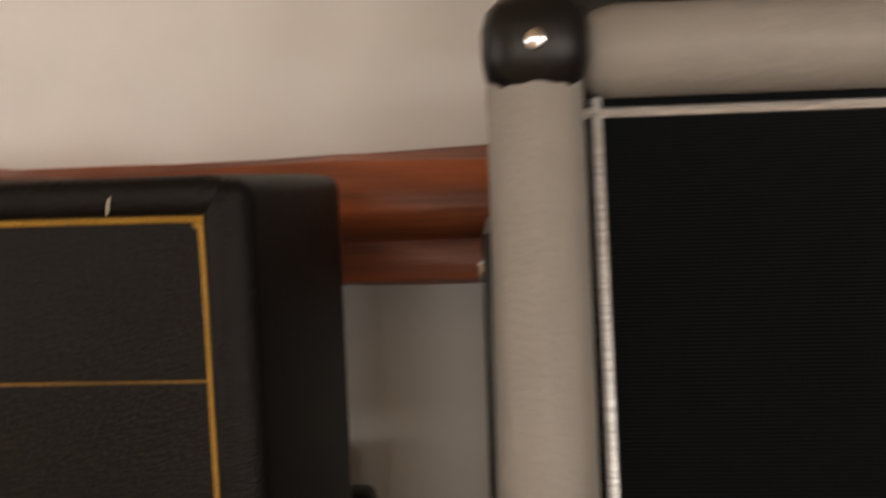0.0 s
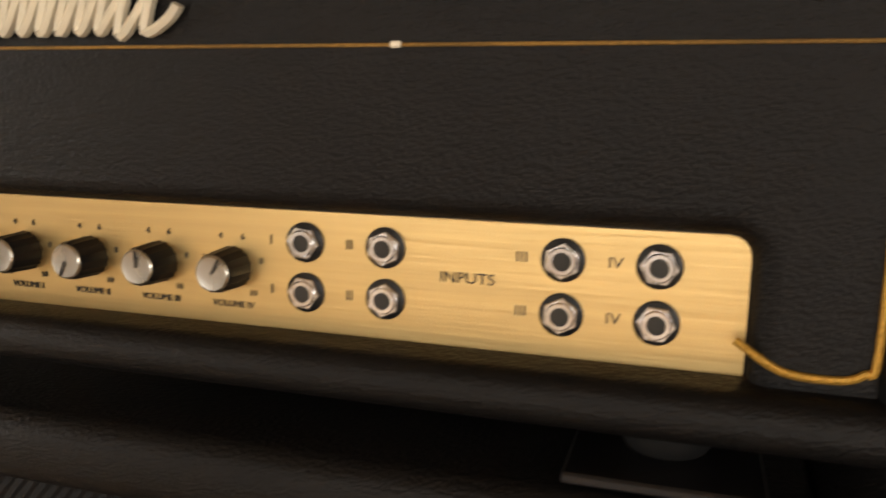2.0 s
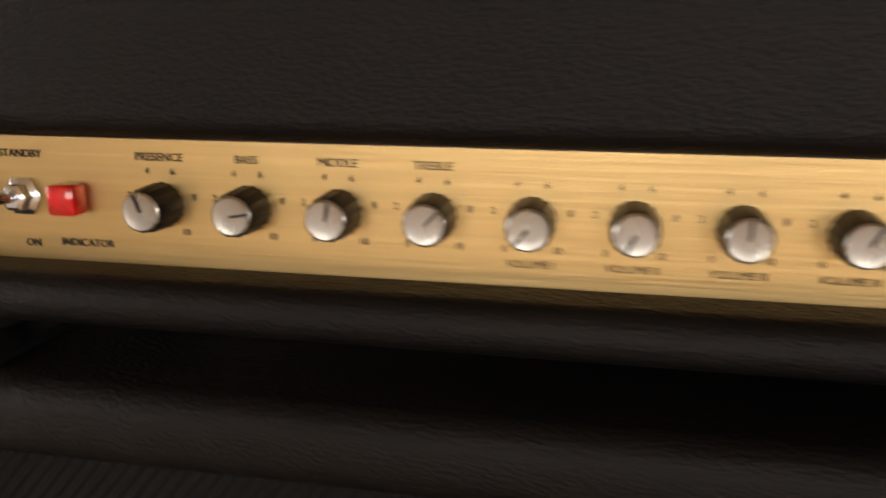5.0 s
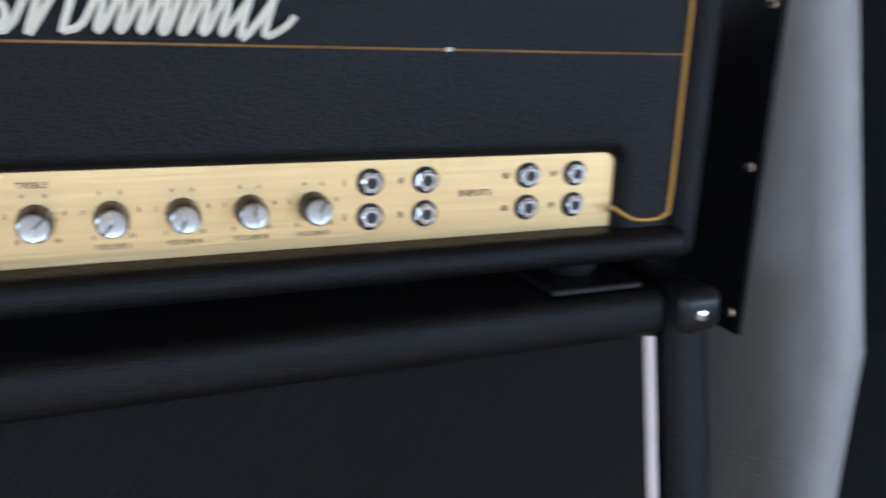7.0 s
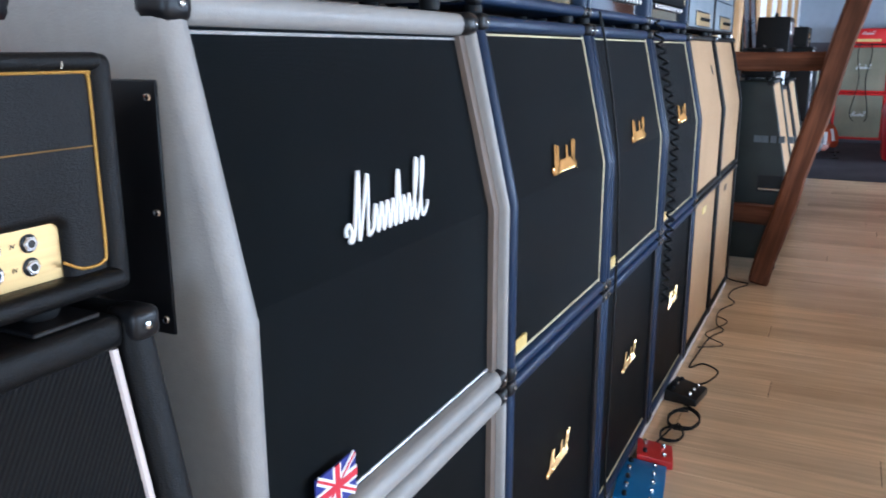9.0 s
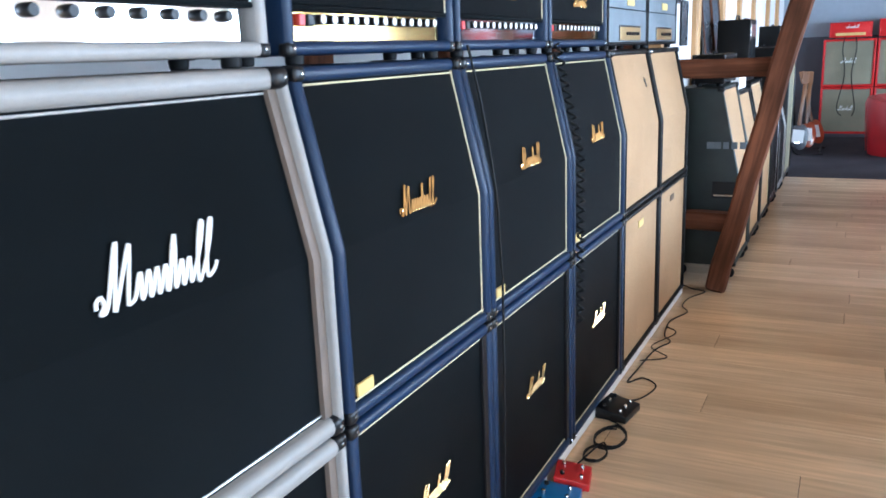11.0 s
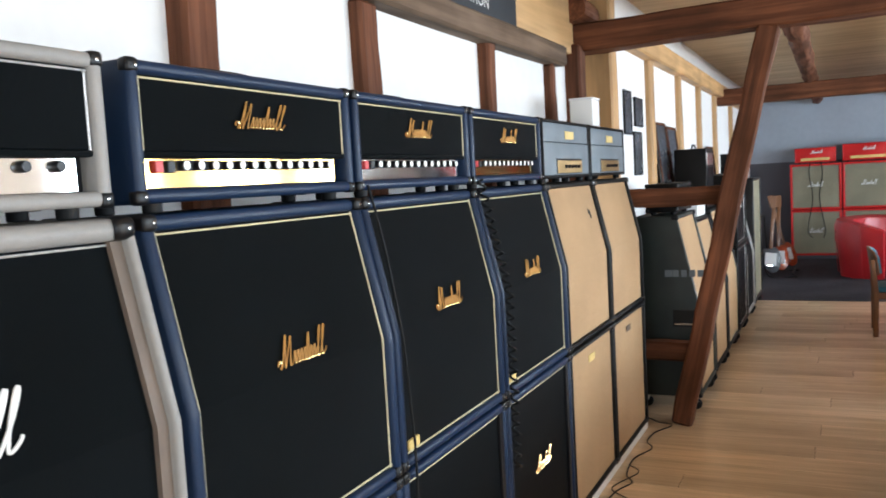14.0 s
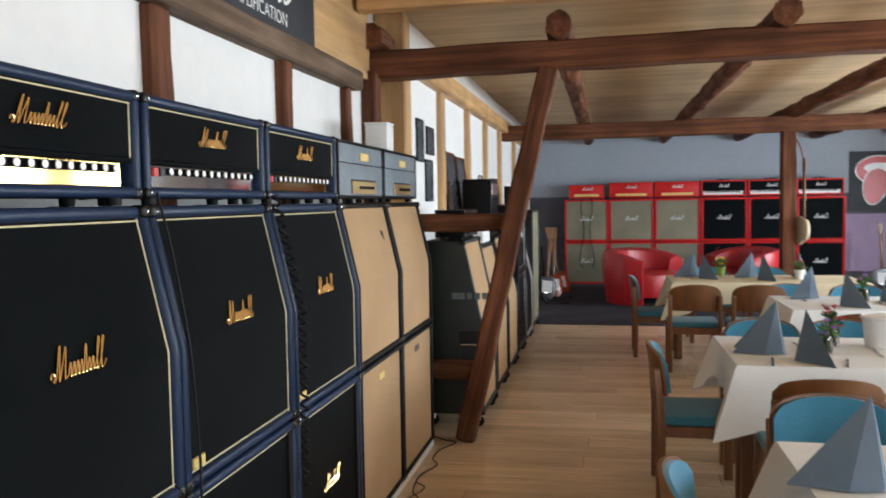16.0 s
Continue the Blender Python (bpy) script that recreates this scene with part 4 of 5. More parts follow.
# ---- second row beyond the brace ----
def casters(c, w, d):
    for x in (.07, w - .07):
        for y in (.05, d - .05):
            k = part("caster", rod((x - .012, y, -.058), (x + .012, y, -.058), .038, n=16, bevel=.006), M_RUBBER, c)
            part("caster_fork", rbox(x - .02, x + .02, y - .016, y + .016, -.05, .002, .004, 1), M_CHROME, k)


G3 = "cabinets of the second row"
rows2 = [
    (4.30, .72, 1.20, True, M_GREEN_BLACK, M_CREAM, None, "tall dark green angled speaker cabinet with cream grille"),
    (5.06, .74, 1.12, True, M_BLACK_VINYL, M_CREAM, None, "black angled speaker cabinet with tan grille on casters"),
    (5.84, .76, 1.16, True, M_BLACK_VINYL, M_CREAM, M_PALE_PIPE, "black angled speaker cabinet with yellowish grille"),
    (6.64, .76, .76, False, M_BLACK_VINYL, M_GRILLE, M_STEEL_PIPE, "black straight speaker cabinet with silver piping"),
    (7.44, .76, 1.16, True, M_SILVER, M_GRILLE, M_STEEL_PIPE, "white-edged angled speaker cabinet with black grille"),
    (8.26, .90, 1.36, False, M_PLASTIC, M_CHECK, M_PALE_PIPE, "tall black speaker cabinet with wooden edge strips"),
]
for x, w, h, ang, skin, cloth, pipe, lab in rows2:
    c = cabinet("speaker_cabinet", (x, -.26, .098), lab, w, h, .42, ang, skin, cloth, pipe, None, group=G3, rim=.03, slope=.13)
    casters(c, w, .42)
    if skin is M_GREEN_BLACK:
        for k, gw in enumerate((.050, .038, .036, .038, .040)):
            part("letter_bar", rbox(-.004, -.001, .215 - k * .052 - gw, .215 - k * .052, .80, .845, .001, 1), M_GREY_VINYL, c, "pale painted bar")
        part("handle_bar", rod((-.012, .02, .49), (-.012, .16, .49), .008, n=10), M_CHROME, c)
        part("handle_recess", rbox(-.003, .001, .01, .17, .47, .58, .002, 1), M_PLASTIC, c)
up = cabinet("speaker_cabinet", (6.64, -.26, .864), "black straight speaker cabinet stacked with silver piping", .76, .66, .40, False, M_BLACK_VINYL, M_GRILLE, M_STEEL_PIPE, M_BRIGHT_LOGO, group=G3)
h2 = head("amplifier_head", (4.36, -.13, 1.318), "small black amplifier head with pale panel on a cabinet", M_BLACK_VINYL, M_GRILLE, None, M_BRIGHT_LOGO, M_ALU, 6, w=.56, h=.19, group="amplifier heads of the second row")
h3 = head("amplifier_head", (7.46, -.13, 1.278), "black amplifier head with white panel", M_BLACK_VINYL, M_GRILLE, None, M_BRIGHT_LOGO, M_ALU, 6, w=.70, h=.25, group="amplifier heads of the second row")
h4 = head("amplifier_head", (8.32, -.13, 1.478), "black amplifier head on the tall cabinet", M_BLACK_VINYL, M_GRILLE, M_PALE_PIPE, M_GOLD_LOGO, M_ALU, 6, w=.74, h=.26, group="amplifier heads of the second row")
shelf = tagged(part("wall_shelf", rbox(4.48, 9.3, .19, .30, 1.40, 1.44, .004, 1), M_OLD_WOOD), "dark wooden shelf board on the picture wall", "shelf")
for fx, fh, fz in ((5.73, .56, 1.44), (6.22, .54, 1.44), (8.6, .40, 1.44)):
    fr = thing("leaning_board", (fx, .245, fz), "dark framed board leaning against the white wall", "picture", "boards on the shelf")
    fr.matrix_world = pose(fx, .215, fz + .004, -6, 0, 0)
    part("board", rbox(0, .44, 0, .018, 0, fh, .003, 1), M_PHOTO, fr)
    bb = bmesh.new()
    for a in ((0, .025, 0, fh), (.415, .44, 0, fh), (.025, .415, 0, .025), (.025, .415, fh - .025, fh)):
        add(bb, rbox(a[0], a[1], -.008, .0, a[2], a[3], .003, 1))
    part("frame", bb, M_OLD_WOOD, fr)
wb = thing("white_amplifier", (5.40, -.10, 1.222), "flat white painted box on a cabinet", "box")
part("body", rbox(0, .40, 0, .28, .0, .12, .006, 2), M_WHITE, wb)
part("lid", rbox(-.004, .404, -.004, .284, .12, .15, .005, 2), M_PAPER, wb)
ba = thing("small_amplifier", (5.94, -.10, 1.262), "black amplifier box standing on end on a cabinet", "guitar amplifier")
part("body", rbox(0, .42, 0, .26, 0, .50, .01, 2), M_BLACK_VINYL, ba)
part("panel", rbox(.03, .39, -.004, 0.002, .36, .46, .002, 1), M_ALU, ba)
part("grille", rbox(.03, .39, -.004, .002, .03, .34, .002, 1), M_GRILLE, ba)
part("handle", tube([(.12, .13, .50), (.14, .13, .53), (.28, .13, .53), (.30, .13, .50)], .008), M_RUBBER, ba)

for x0, x1, z0, z1 in ((4.76, 4.98, 1.87, 2.19), (5.10, 5.36, 1.94, 2.16), (5.05, 5.30, 1.57, 1.90)):
    ph = thing("framed_photo", (x0, .30, z0), "dark photograph in a thin frame on the white wall", "picture", "photographs on the wall")
    part("print", rbox(.008, x1 - x0 - .008, -.012, -.001, .008, z1 - z0 - .008, 0), M_PHOTO, ph, smooth=False)
    fb = bmesh.new()
    w, h = x1 - x0, z1 - z0
    for a in ((0, .012, 0, h), (w - .012, w, 0, h), (.012, w - .012, 0, .012), (.012, w - .012, h - .012, h)):
        add(fb, rbox(a[0], a[1], -.018, -.001, a[2], a[3], .002, 1))
    part("frame", fb, M_PLASTIC, ph)

# ---- red stacks on the end wall ----
G4 = "red stacks on the end wall"
for i in range(6):
    y = -.37 - .785 * i
    tan = i < 3
    cloth = M_CHECK if tan else M_GRILLE
    for z, ang in ((.054, False), (.815, False)):
        c = cabinet("speaker_cabinet", (13.62, y, z), "red vinyl speaker cabinet with " + ("greenish woven" if tan else "black") + " grille", .77, .755, .36, ang, M_RED_VINYL, cloth, M_PEDAL_RED if tan else M_RED_VINYL, M_BRIGHT_LOGO, (.5, .50), .24, G4, rz=-90, caps=False)
    if tan:
        hw = .62 if i == 0 else .76
        c = thing("amplifier_head", (13.68, y - (.77 - hw) / 2, 1.592), "red vinyl amplifier head with gold strip panel", "guitar amplifier", "red heads on the end wall", -90)
        head_shell(c, hw, .24 if i == 0 else .27, .21, M_RED_VINYL, .02, .008)
        hh = .24 if i == 0 else .27
        part("front", rbox(.02, hw - .02, .006, .04, .02, hh - .02, .004, 2), M_RED_VINYL, c)
        part("control_panel", rbox(hw * .15, hw * .85, .0, .007, .03, .075, .002, 1), M_YELLOW_PLATE, c)
        part("badge", moved(swash(.2, .055, .005), pose(hw * .38, .005, hh * .6)), M_BRIGHT_LOGO, c)
    else:
        c = head("amplifier_head", (13.68, y, 1.592), "red amplifier head with black grille and pale panel", M_RED_VINYL, M_GRILLE, None, M_BRIGHT_LOGO, M_PAPER, 7, w=.76, h=.28, caps=False, group="red heads on the end wall")
        c.matrix_world = pose(13.68, y, 1.592, 0, 0, -90)
structure("end_plinth", rbox(13.60, 14.1, -5.12, -.33, .004, .054, .003), M_DADO, "dark low plinth under the red stacks")
for k, (dy, s) in enumerate(((-.68, 1), (-.84, -1))):
    tagged(part("cable", tube([(13.60, dy, 1.60), (13.59, dy + .02 * s, 1.4), (13.59, dy - .03 * s, 1.0), (13.59, dy + .05 * s, .5), (13.59, dy - .02, .35)], .008), M_RUBBER), "black cable hanging over a red stack", "cable")

poster = thing("poster", (X_END - .02, -5.25, 1.30), "dark poster with red and white emblem on the wall", "poster", rz=-90)
part("sheet", rbox(0, .95, .004, .016, 0, 1.03, .002, 1), M_BANNER, poster)


def blob(w, h, t, mat, at, turn=0.0, n=28, pinch=0.0):
    bm = bmesh.new()
    ring = [bm.verts.new((w * math.cos(a) * (1 - pinch * math.sin(a)), 0, h * math.sin(a))) for a in (2 * math.pi * i / n for i in range(n))]
    f = bm.faces.new(ring)
    e = bmesh.ops.extrude_face_region(bm, geom=[f])
    bmesh.ops.translate(bm, verts=[v for v in e["geom"] if isinstance(v, bmesh.types.BMVert)], vec=(0, -t, 0))
    bmesh.ops.recalc_face_normals(bm, faces=bm.faces[:])
    moved(bm, pose(*at, 0, turn, 0))
    return part("emblem", bm, mat, poster)


blob(.38, .26, .004, M_BRIGHT_LOGO, (.47, .003, .70))
blob(.36, .24, .006, M_PEDAL_RED, (.47, .003, .70))
blob(.24, .09, .008, M_BRIGHT_LOGO, (.47, .003, .74))
blob(.21, .33, .010, M_BRIGHT_LOGO, (.42, .003, .42), 12, pinch=-.15)
blob(.19, .31, .012, M_PEDAL_RED, (.42, .003, .42), 12, pinch=-.15)
tagged(part("lilac_cloth", rbox(X_END - .03, X_END - .008, -6.4, -5.2, .25, 1.25, .004, 1), M_LILAC), "lilac cloth hung on the end wall", "cloth")


def guitar(loc, label, body, rx, ry, rz):
    g = thing("electric_guitar", loc, label, "guitar", "guitars")
    g.matrix_world = pose(*loc, rx, ry, rz)
    n = 40
    bm = bmesh.new()
    pts = []
    for i in range(n):
        a = 2 * math.pi * i / n
        r = .165 + .035 * math.cos(2 * a + .2) - .02 * math.cos(3 * a)
        pts.append((r * math.cos(a) * .85, r * math.sin(a) * 1.25 + .21))
    va = [bm.verts.new((x, -.02, z)) for x, z in pts]
    vb = [bm.verts.new((x, .02, z)) for x, z in pts]
    bm.faces.new(va), bm.faces.new(vb[::-1])
    for i in range(n):
        bm.faces.new((va[i], vb[i], vb[(i + 1) % n], va[(i + 1) % n]))
    bmesh.ops.recalc_face_normals(bm, faces=bm.faces[:])
    rim = [e for e in bm.edges if abs(e.verts[0].co.y - e.verts[1].co.y) < 1e-6]
    bmesh.ops.bevel(bm, geom=rim, offset=.006, segments=2, profile=.5, affect="EDGES")
    part("body", bm, body, g)
    part("neck", rbox(-.025, .025, -.034, -.012, .36, .95, .008, 2), M_CHAIR_WOOD, g)
    part("headstock", prism([(-.03, .94), (-.012, .94), (-.008, 1.12), (-.024, 1.12)], -.045, .035, .004, 1), M_CHAIR_WOOD, g)
    part("pickguard", rbox(-.07, .09, -.024, -.020, .12, .30, .002, 1), M_PAPER, g)
    part("bridge", rbox(-.04, .04, -.032, -.022, .10, .13, .003, 1), M_CHROME, g)
    return g


guitar((11.5, -.28, .05), "sunburst electric guitar leaning on a stand", M_SUNBURST, -14, 6, -70)
guitar((11.9, -.42, .05), "red lacquered electric guitar leaning on a stand", M_SUNBURST, -14, -8, -60)
guitar((11.2, -.18, .05), "dark bodied electric guitar leaning by the wall", M_PHOTO, -10, 8, -70)
stand = thing("guitar_stand", (11.5, -.20, .004), "black tubular guitar stand on the carpet", "guitar stand")
for sx in (-.35, .45):
    part("leg", tube([(sx, -.35, .012), (sx, .02, .03), (sx, .10, .5), (sx, .12, .85)], .012), M_RUBBER, stand)
part("cross_bar", rod((-.35, .12, .84), (.45, .12, .84), .012), M_RUBBER, stand)
part("cross_bar", rod((-.35, -.30, .05), (.45, -.30, .05), .012), M_RUBBER, stand)
hung = guitar((9.80, -3.52, .93), "cream electric guitar hanging on the timber post", M_CREAM_BODY, 0, 0, 12)
part("strap", tube([(0, -.02, 1.05), (.02, .02, 1.25), (.06, .06, 1.35), (.11, .12, 1.38)], .010), M_CHAIR_WOOD, hung)
guitar((13.3, -5.55, -.008), "dark electric guitar standing by the poster", M_PHOTO, -8, 0, -90)


def tub_sofa(loc, r, sweep, label, rz):
    s = thing("tub_sofa", loc, label, "sofa", "red leather sofas", rz)
    prof = [(-.10, 0), (.06, 0), (.09, .35), (.13, .68), (.10, .78), (.0, .80), (-.10, .76), (-.13, .60), (-.11, .30)]
    bm = bmesh.new()
    n = 28
    rings = []
    for j in range(n + 1):
        a = radians(90 - sweep / 2 + sweep * j / n)
        k = 1 - .18 * (abs(j - n / 2) / (n / 2)) ** 3
        rings.append([bm.verts.new(((r + dr) * math.cos(a) * 1.15, (r + dr) * math.sin(a), z * k)) for dr, z in prof])
    m = len(prof)
    for a, b in zip(rings, rings[1:]):
        for i in range(m):
            bm.faces.new((a[i], a[(i + 1) % m], b[(i + 1) % m], b[i]))
    bm.faces.new(rings[0]), bm.faces.new(rings[-1][::-1])
    bmesh.ops.recalc_face_normals(bm, faces=bm.faces[:])
    part("backrest", bm, M_LEATHER, s)
    part("seat", lathe([(.05, .10), (r * .95, .10), (r * 1.0, .34), (r * .96, .43), (r * .80, .46), (.02, .44)], 32), M_LEATHER, s)
    for j in range(5):
        a = radians(90 - sweep / 2 + sweep * (j + .5) / 5)
        part("seam", tube([((r + .095) * math.cos(a) * 1.15, (r + .095) * math.sin(a), .05), ((r + .128) * math.cos(a) * 1.15, (r + .128) * math.sin(a), .64), ((r + .02) * math.cos(a) * 1.15, (r + .02) * math.sin(a), .79)], .006), M_LEATHER, s)
    return s


tub_sofa((11.60, -1.70, .004), .52, 230, "large red leather tub sofa on the carpet", -30)
tub_sofa((11.9, -3.05, .004), .48, 220, "red leather tub chair behind the tables", -160)


# ---- dining chairs ----
def dining_chair():
    c = thing("dining_chair", (0, 0, 0), "beech dining chair with turquoise padded seat and back", "chair", "chairs round the tables")
    for sx in (-1, 1):
        part("front_leg", rbox(sx * .205 - .022, sx * .205 + .022, .155, .205, 0, .43, .008, 2), M_CHAIR_WOOD, c)
        part("back_leg", prism([(-.235, 0), (-.190, 0), (-.185, .42), (-.215, .70), (-.25, .70), (-.235, .42)], sx * .215 - .018, sx * .215 + .018, .007, 2), M_CHAIR_WOOD, c)
        part("side_rail", rbox(sx * .205 - .012, sx * .205 + .012, -.20, .16, .345, .405, .005, 1), M_CHAIR_WOOD, c)
    part("front_rail", rbox(-.19, .19, .170, .194, .345, .405, .005, 1), M_CHAIR_WOOD, c)
    part("back_rail", rbox(-.20, .20, -.215, -.192, .345, .405, .005, 1), M_CHAIR_WOOD, c)
    seat = rbox(-.225, .225, -.20, .215, .405, .455, .02, 3)
    part("seat", seat, M_BLUE_CLOTH, c, "turquoise padded seat")

    def shell(inner, outer, z0, z1, arch, half):
        bm = bmesh.new()
        n, m = 16, 6
        grid = {}
        for side, off in (("a", inner), ("b", outer)):
            for i in range(n + 1):
                u = -1 + 2 * i / n
                for j in range(m + 1):
                    top = z1 - arch * abs(u) ** 2.4 - (.03 * max(0, abs(u) - .85) / .15)
                    z = z0 + (top - z0) * j / m
                    lean = -.215 - .13 * (z - .45)
                    grid[side, i, j] = bm.verts.new((half * u, lean + off + .055 * u * u, z))
        for i in range(n):
            for j in range(m):
                bm.faces.new((grid["a", i, j], grid["a", i + 1, j], grid["a", i + 1, j + 1], grid["a", i, j + 1]))
                bm.faces.new((grid["b", i, j], grid["b", i, j + 1], grid["b", i + 1, j + 1], grid["b", i + 1, j]))
        for j in range(m):
            bm.faces.new((grid["a", 0, j], grid["a", 0, j + 1], grid["b", 0, j + 1], grid["b", 0, j]))
            bm.faces.new((grid["a", n, j], grid["b", n, j], grid["b", n, j + 1], grid["a", n, j + 1]))
        for i in range(n):
            bm.faces.new((grid["a", i, m], grid["a", i + 1, m], grid["b", i + 1, m], grid["b", i, m]))
            bm.faces.new((grid["a", i, 0], grid["b", i, 0], grid["b", i + 1, 0], grid["a", i + 1, 0]))
        bmesh.ops.recalc_face_normals(bm, faces=bm.faces[:])
        return bm
    part("backrest", shell(0, -.014, .56, .80, .045, .225), M_CHAIR_WOOD, c, "bent beech back shell")
    part("back_pad", shell(.018, .001, .575, .79, .045, .215), M_BLUE_CLOTH, c, "turquoise back pad")
    return c


first = dining_chair()
first.matrix_world = pose(3.30, -1.56, 0, 0, 0, 180)
for x, y, rz in ((1.20, -1.49, 174), (1.94, -1.92, 90), (2.72, -2.00, -90), (2.72, -2.62, -90), (3.99, -2.03, 90), (3.99, -2.50, 90), (6.56, -1.86, -90), (6.56, -2.40, -90),
                 (7.25, -1.58, 180), (6.02 + .17, -2.66, 92), (6.02 + .17, -3.2, 88), (8.1, -2.2, 90), (8.1, -2.8, 90), (4.78, -2.75, -90)):
    copy_thing(first, pose(x, y, 0, 0, 0, rz))


# ---- tables, cloths and what lies on them ----
def dining_table(x0, x1, y0, y1, cloth, label):
    t = thing("dining_table", (x0, y0, 0), "wooden dining table under a cloth", "table", "dining tables")
    w, d = x1 - x0, y1 - y0
    part("tabletop", rbox(.006, w - .006, .006, d - .006, .715, .744, .004, 1), M_CHAIR_WOOD, t)
    for lx in (.06, w - .06):
        for ly in (.06, d - .06):
            part("leg", rbox(lx - .03, lx + .03, ly - .03, ly + .03, 0, .715, .006, 1), M_CHAIR_WOOD, t)
    # the cloth: a top and four skirts that swing out into hanging corners
    bm = bmesh.new()
    loops = []
    rim = []
    n = 14
    for a, b in (((0, 0), (w, 0)), ((w, 0), (w, d)), ((w, d), (0, d)), ((0, d), (0, 0))):
        for k in range(n):
            u = k / n
            rim.append((a[0] + (b[0] - a[0]) * u, a[1] + (b[1] - a[1]) * u, u))
    cx, cy = w / 2, d / 2
    for drop, out in ((0, 0), (.012, .006), (.10, .012), (.20, .02)):
        ring = []
        for i, (px, py, u) in enumerate(rim):
            corner = max(0, 1 - min(u, 1 - u) * 5.5)
            nx, ny = (px - cx), (py - cy)
            ex = (1 if abs(nx) > w / 2 - 1e-6 else 0) * math.copysign(1, nx)
            ey = (1 if abs(ny) > d / 2 - 1e-6 else 0) * math.copysign(1, ny)
            fold = .012 * math.sin(i * 1.7) * drop / .2
            k = drop * (1 + .75 * corner)
            ring.append(bm.verts.new((px + ex * (out + fold + .10 * corner * drop / .2), py + ey * (out + fold + .10 * corner * drop / .2), .750 - k)))
        loops.append(ring)
    bm.faces.new(loops[0])
    for a, b in zip(loops, loops[1:]):
        for i in range(len(a)):
            bm.faces.new((a[i], a[(i + 1) % len(a)], b[(i + 1) % len(a)], b[i]))
    bmesh.ops.recalc_face_normals(bm, faces=bm.faces[:])
    bmesh.ops.solidify(bm, geom=bm.faces[:], thickness=.002)
    ob = part("tablecloth", bm, cloth)
    ob.matrix_world = pose(x0, y0, 0)
    tagged(ob, label, "tablecloth", "tablecloths")


TT = .7515
dining_table(2.96, 3.84, -3.6, -1.70, M_CLOTH, "white tablecloth hanging over a laid table")
dining_table(.84, 1.69, -3.5, -1.63, M_CLOTH, "white tablecloth hanging over a laid table")
dining_table(5.02, 5.92, -4.3, -2.40, M_CLOTH, "white tablecloth hanging over a laid table")
dining_table(6.95, 7.80, -3.5, -1.72, M_CREAM_CLOTH, "cream tablecloth hanging over a laid table")


def napkin(size):
    """A stiff napkin folded into a standing tent, one flap drawn out."""
    bm = bmesh.new()
    s = size
    v = [bm.verts.new(p) for p in ((0, 0, s), (-.92 * s, -.04 * s, 0), (-.10 * s, .30 * s, 0), (.16 * s, .02 * s, 0), (.05 * s, -.27 * s, 0), (-.34 * s, -.30 * s, 0), (.15 * s, -.14 * s, 0))]
    for f in ((0, 1, 5), (0, 5, 4), (0, 4, 6), (0, 6, 3), (0, 3, 2), (0, 2, 1)):
        bm.faces.new([v[i] for i in f])
    bmesh.ops.subdivide_edges(bm, edges=bm.edges[:], cuts=2, use_grid_fill=True)
    for q in bm.verts:
        q.co += Vector((0, .02 * s * math.sin(q.co.z * 9 / s), 0)) * (1 if .02 * s < q.co.z < .95 * s else 0)
    bmesh.ops.recalc_face_normals(bm, faces=bm.faces[:])
    bmesh.ops.solidify(bm, geom=bm.faces[:], thickness=.003)
    lo = min(q.co.z for q in bm.verts)
    moved(bm, Matrix.Translation((0, 0, -lo)))
    return tagged(part("napkin", bm, M_NAPKIN, smooth=False), "slate-blue napkin folded to a standing peak on the table", "napkin", "folded napkins")


nap = napkin(.25)
nap.matrix_world = pose(3.33, -1.95, TT, 0, 0, -80)
for x, y, rz in ((3.14, -2.05, 20), (3.5, -1.98, -80), (1.29, -1.80, -84), (5.80, -2.70, -60), (5.32, -2.82, 30), (5.6, -3.2, 10), (7.62, -1.98, -70), (7.45, -2.05, 30), (7.60, -2.55, -60), (7.3, -2.6, 20), (7.6, -3.0, 0), (3.4, -2.75, 10)):
    copy_thing(nap, pose(x, y, TT, 0, 0, rz))


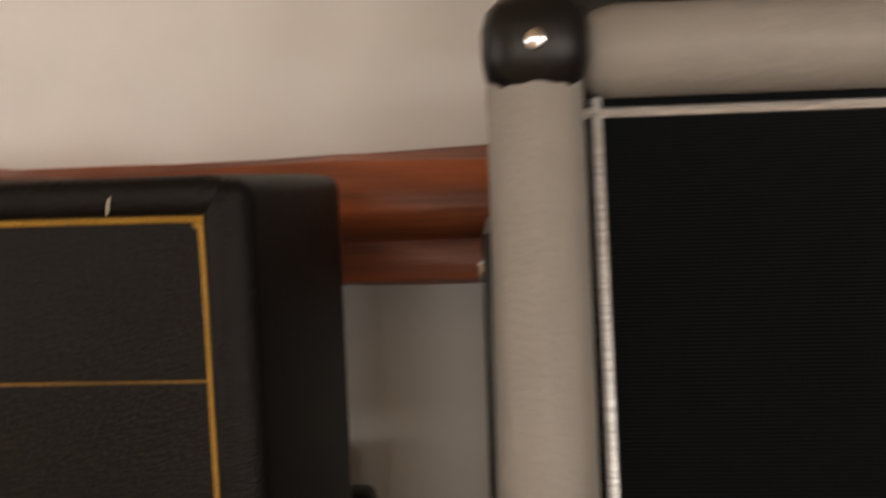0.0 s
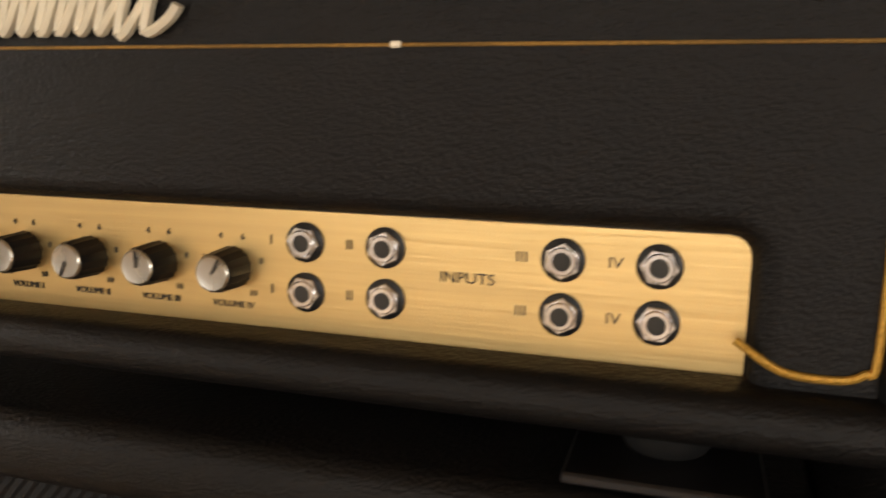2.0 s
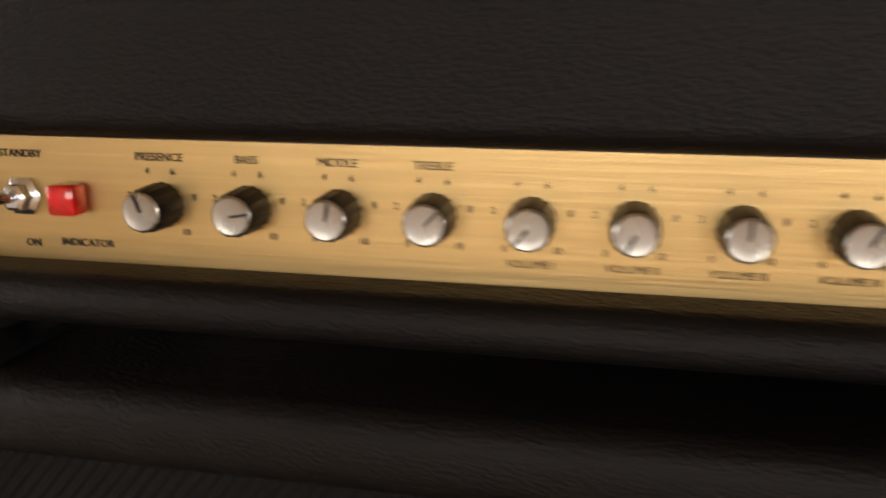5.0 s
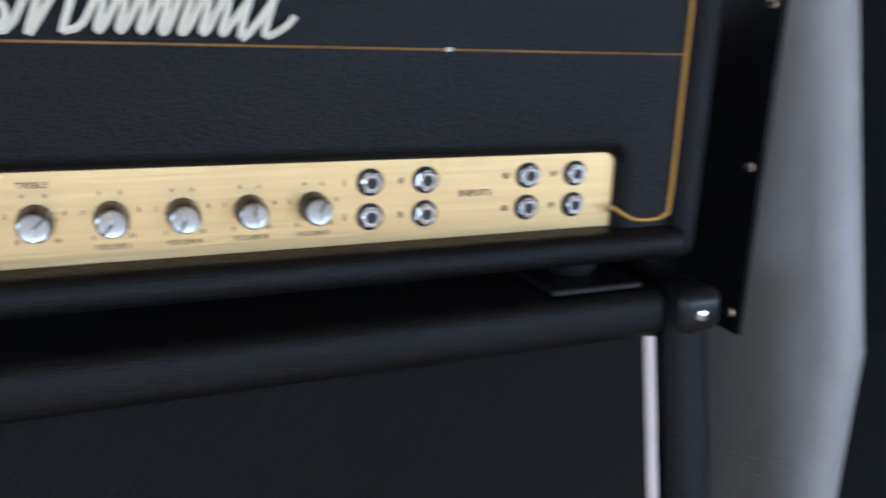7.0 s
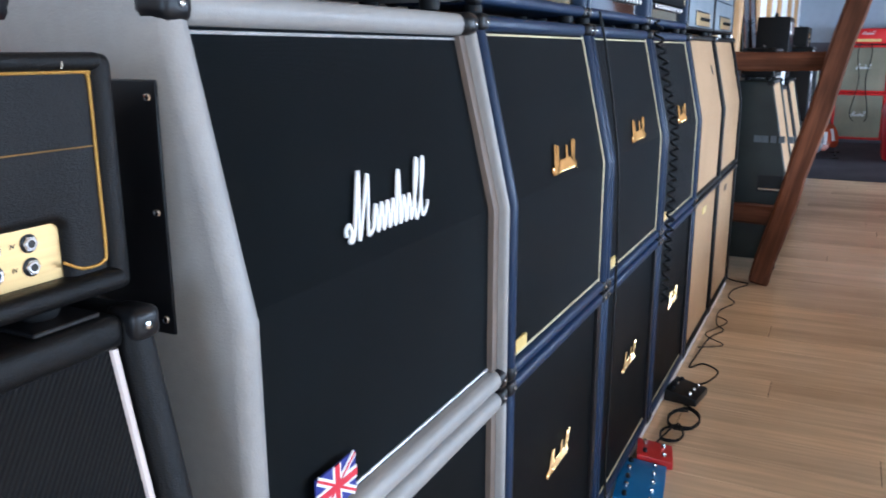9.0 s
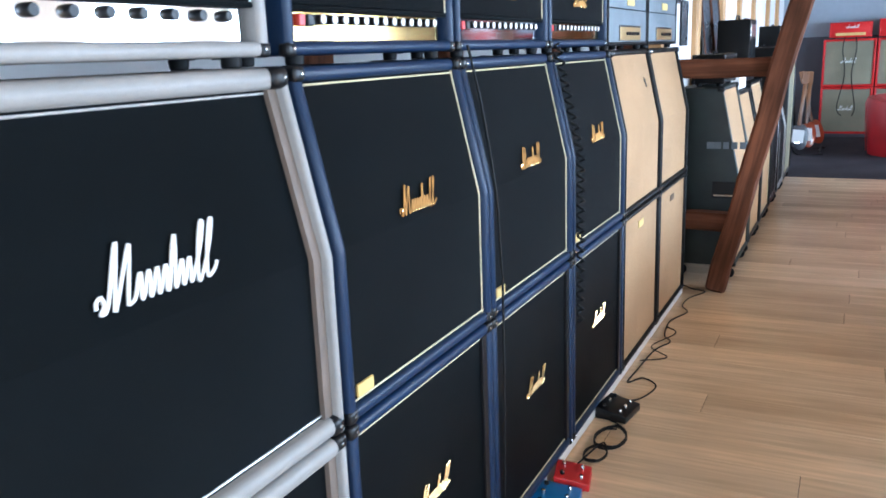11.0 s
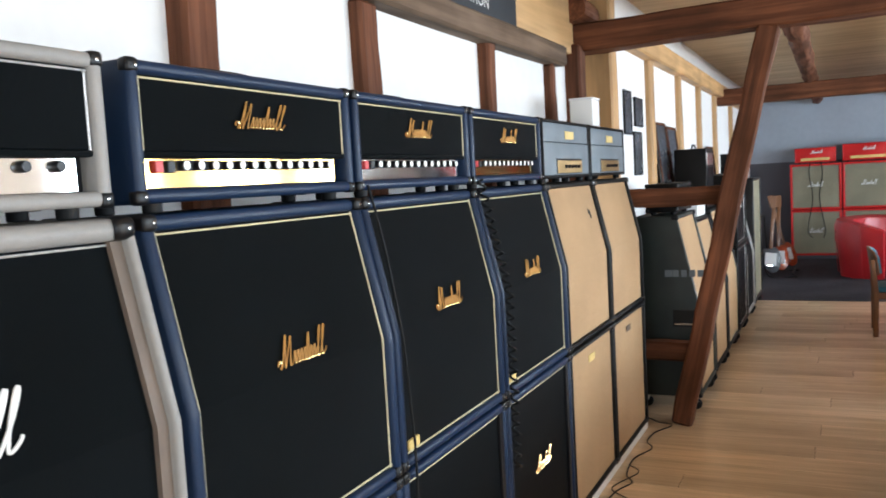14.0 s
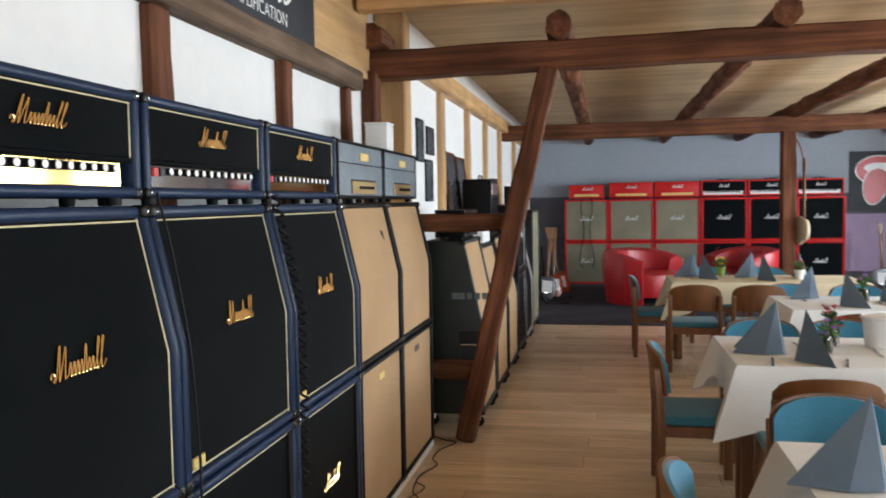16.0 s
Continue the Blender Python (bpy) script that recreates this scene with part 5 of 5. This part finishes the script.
def flowers(x, y, petal, pot, label, tall, seed, vase):
    rnd = random.Random(seed)
    f = thing("flower_vase", (x, y, TT), label, "flowers", "flowers on the tables")
    if vase:
        part("vase", lathe([(.032, 0), (.036, .01), (.036, .09), (.034, .095), (.031, .09), (.031, .012), (.002, .012)], 20), M_GLASS, f)
        part("water_stems", rod((0, 0, .014), (0, 0, .08), .02, n=10), M_LEAF, f)
    else:
        part("pot", lathe([(.035, 0), (.05, .085), (.054, .095), (.048, .09), (.034, .02), (.002, .02)], 20), pot, f)
    lv, pt, st = bmesh.new(), bmesh.new(), bmesh.new()
    for k in range(14 if vase else 24):
        a, r = rnd.uniform(0, 6.28), rnd.uniform(.0, .050 if vase else .075)
        z = tall + rnd.uniform(-.05, .05) - r * .4
        p = Vector((r * math.cos(a), r * math.sin(a), z))
        add(st, rod((p.x * .2, p.y * .2, .06), p, .0015, n=5))
        if k % 2:
            for q in range(6):
                m = Matrix.Translation(p) @ Euler((rnd.uniform(.3, 1.0), 0, q * 1.05)).to_matrix().to_4x4()
                add(pt, moved(rbox(-.008, .008, 0, .022, -.001, .001, .0009, 1), m))
        for q in range(4):
            m = Matrix.Translation(p * .85) @ Euler((rnd.uniform(-1, 1), rnd.uniform(-1, 1), rnd.uniform(0, 6.28))).to_matrix().to_4x4()
            add(lv, moved(rbox(-.007, .007, 0, .035, -.0008, .0008, .0006, 1), m))
    part("stems", st, M_LEAF, f)
    part("leaves", lv, M_LEAF, f)
    part("blossoms", pt, petal, f)


flowers(3.55, -2.28, M_ROSE, None, "rose and purple flowers in a glass vase on the table", .17, 3, True)
flowers(7.72, -2.26, M_YELLOW, M_GREEN_POT, "yellow flowers in a lime-green pot on the table", .15, 4, False)
flowers(5.55, -3.02, M_PURPLE, None, "purple flowers in a glass vase on the table", .19, 5, True)
flowers(7.35, -2.95, M_ROSE, M_WHITE, "mixed flowers in a pale pot on the table", .16, 6, False)
flowers(3.35, -2.2, M_PURPLE, None, "purple flowers in a glass vase on the table", .13, 8, True)
cooler = thing("ice_bucket", (3.55, -2.52, TT), "white translucent bucket on the table", "bucket")
part("bucket", lathe([(.075, 0), (.09, .15), (.098, .16), (.085, .155), (.070, .02), (.002, .02)], 28), M_PAPER, cooler)
part("rim", lathe([(.094, .15), (.101, .155), (.101, .168), (.094, .17), (.088, .165)], 28), M_WHITE, cooler)


def cutlery(x, y, rz, kind):
    c = thing(kind, (x, y, TT), "steel " + kind + " lying on the tablecloth", "cutlery", "cutlery", rz)
    if kind == "knife":
        part("handle", rbox(-.007, .007, -.10, 0, 0.001, .007, .003, 2), M_CHROME, c)
        part("blade", rbox(-.008, .008, 0, .11, .002, .0045, .001, 1), M_CHROME, c)
    else:
        part("handle", rbox(-.005, .005, -.12, .03, .001, .006, .002, 2), M_CHROME, c)
        part("bowl", rbox(-.012, .012, .03, .08, .001, .006, .002, 2), M_CHROME, c)


for x, y, rz in ((3.05, -1.88, 80), (3.05, -2.22, 75), (3.62, -1.95, 95), (1.5, -1.86, 85), (1.18, -2.05, 88), (3.35, -2.45, 85), (5.2, -2.65, 85), (5.4, -3.1, 90)):
    cutlery(x, y, rz, "knife")
for x, y, rz in ((3.28, -2.10, 84), (1.35, -2.10, 80), (3.5, -2.1, 92), (5.6, -2.6, 90)):
    cutlery(x, y, rz, "fork")

# ---- floor boards, across the hall ----
board_meshes = {}
rnd = random.Random(5)
bx = X_BACK
while bx < 9.09:
    wdt = min(.21, 9.095 - bx)
    cut = rnd.uniform(.5, 2.4)
    ys = [Y_WALL]
    while ys[-1] - cut > Y_FAR:
        ys.append(ys[-1] - cut)
        cut = rnd.choice((2.2, 2.6, 3.0))
    ys.append(Y_FAR)
    gap = .008 if any(abs(bx - s) < .105 for s in (2.72, 5.18, 6.03)) else .0022
    for a, b in zip(ys, ys[1:]):
        key = (round(wdt, 3), round(a - b, 2), gap)
        if key not in board_meshes:
            bm = rbox(gap / 2, wdt - gap / 2, .0012, (a - b) - .0012, -.02, 0, .0015, 1)
            me = bpy.data.meshes.new("floor_board")
            bm.to_mesh(me)
            bm.free()
            me.materials.append(M_FLOOR)
            board_meshes[key] = me
        ob = new("floor_board", board_meshes[key])
        ob.parent = sub
        ob.location = (bx, b, rnd.uniform(-.0008, .0008))
    bx += wdt
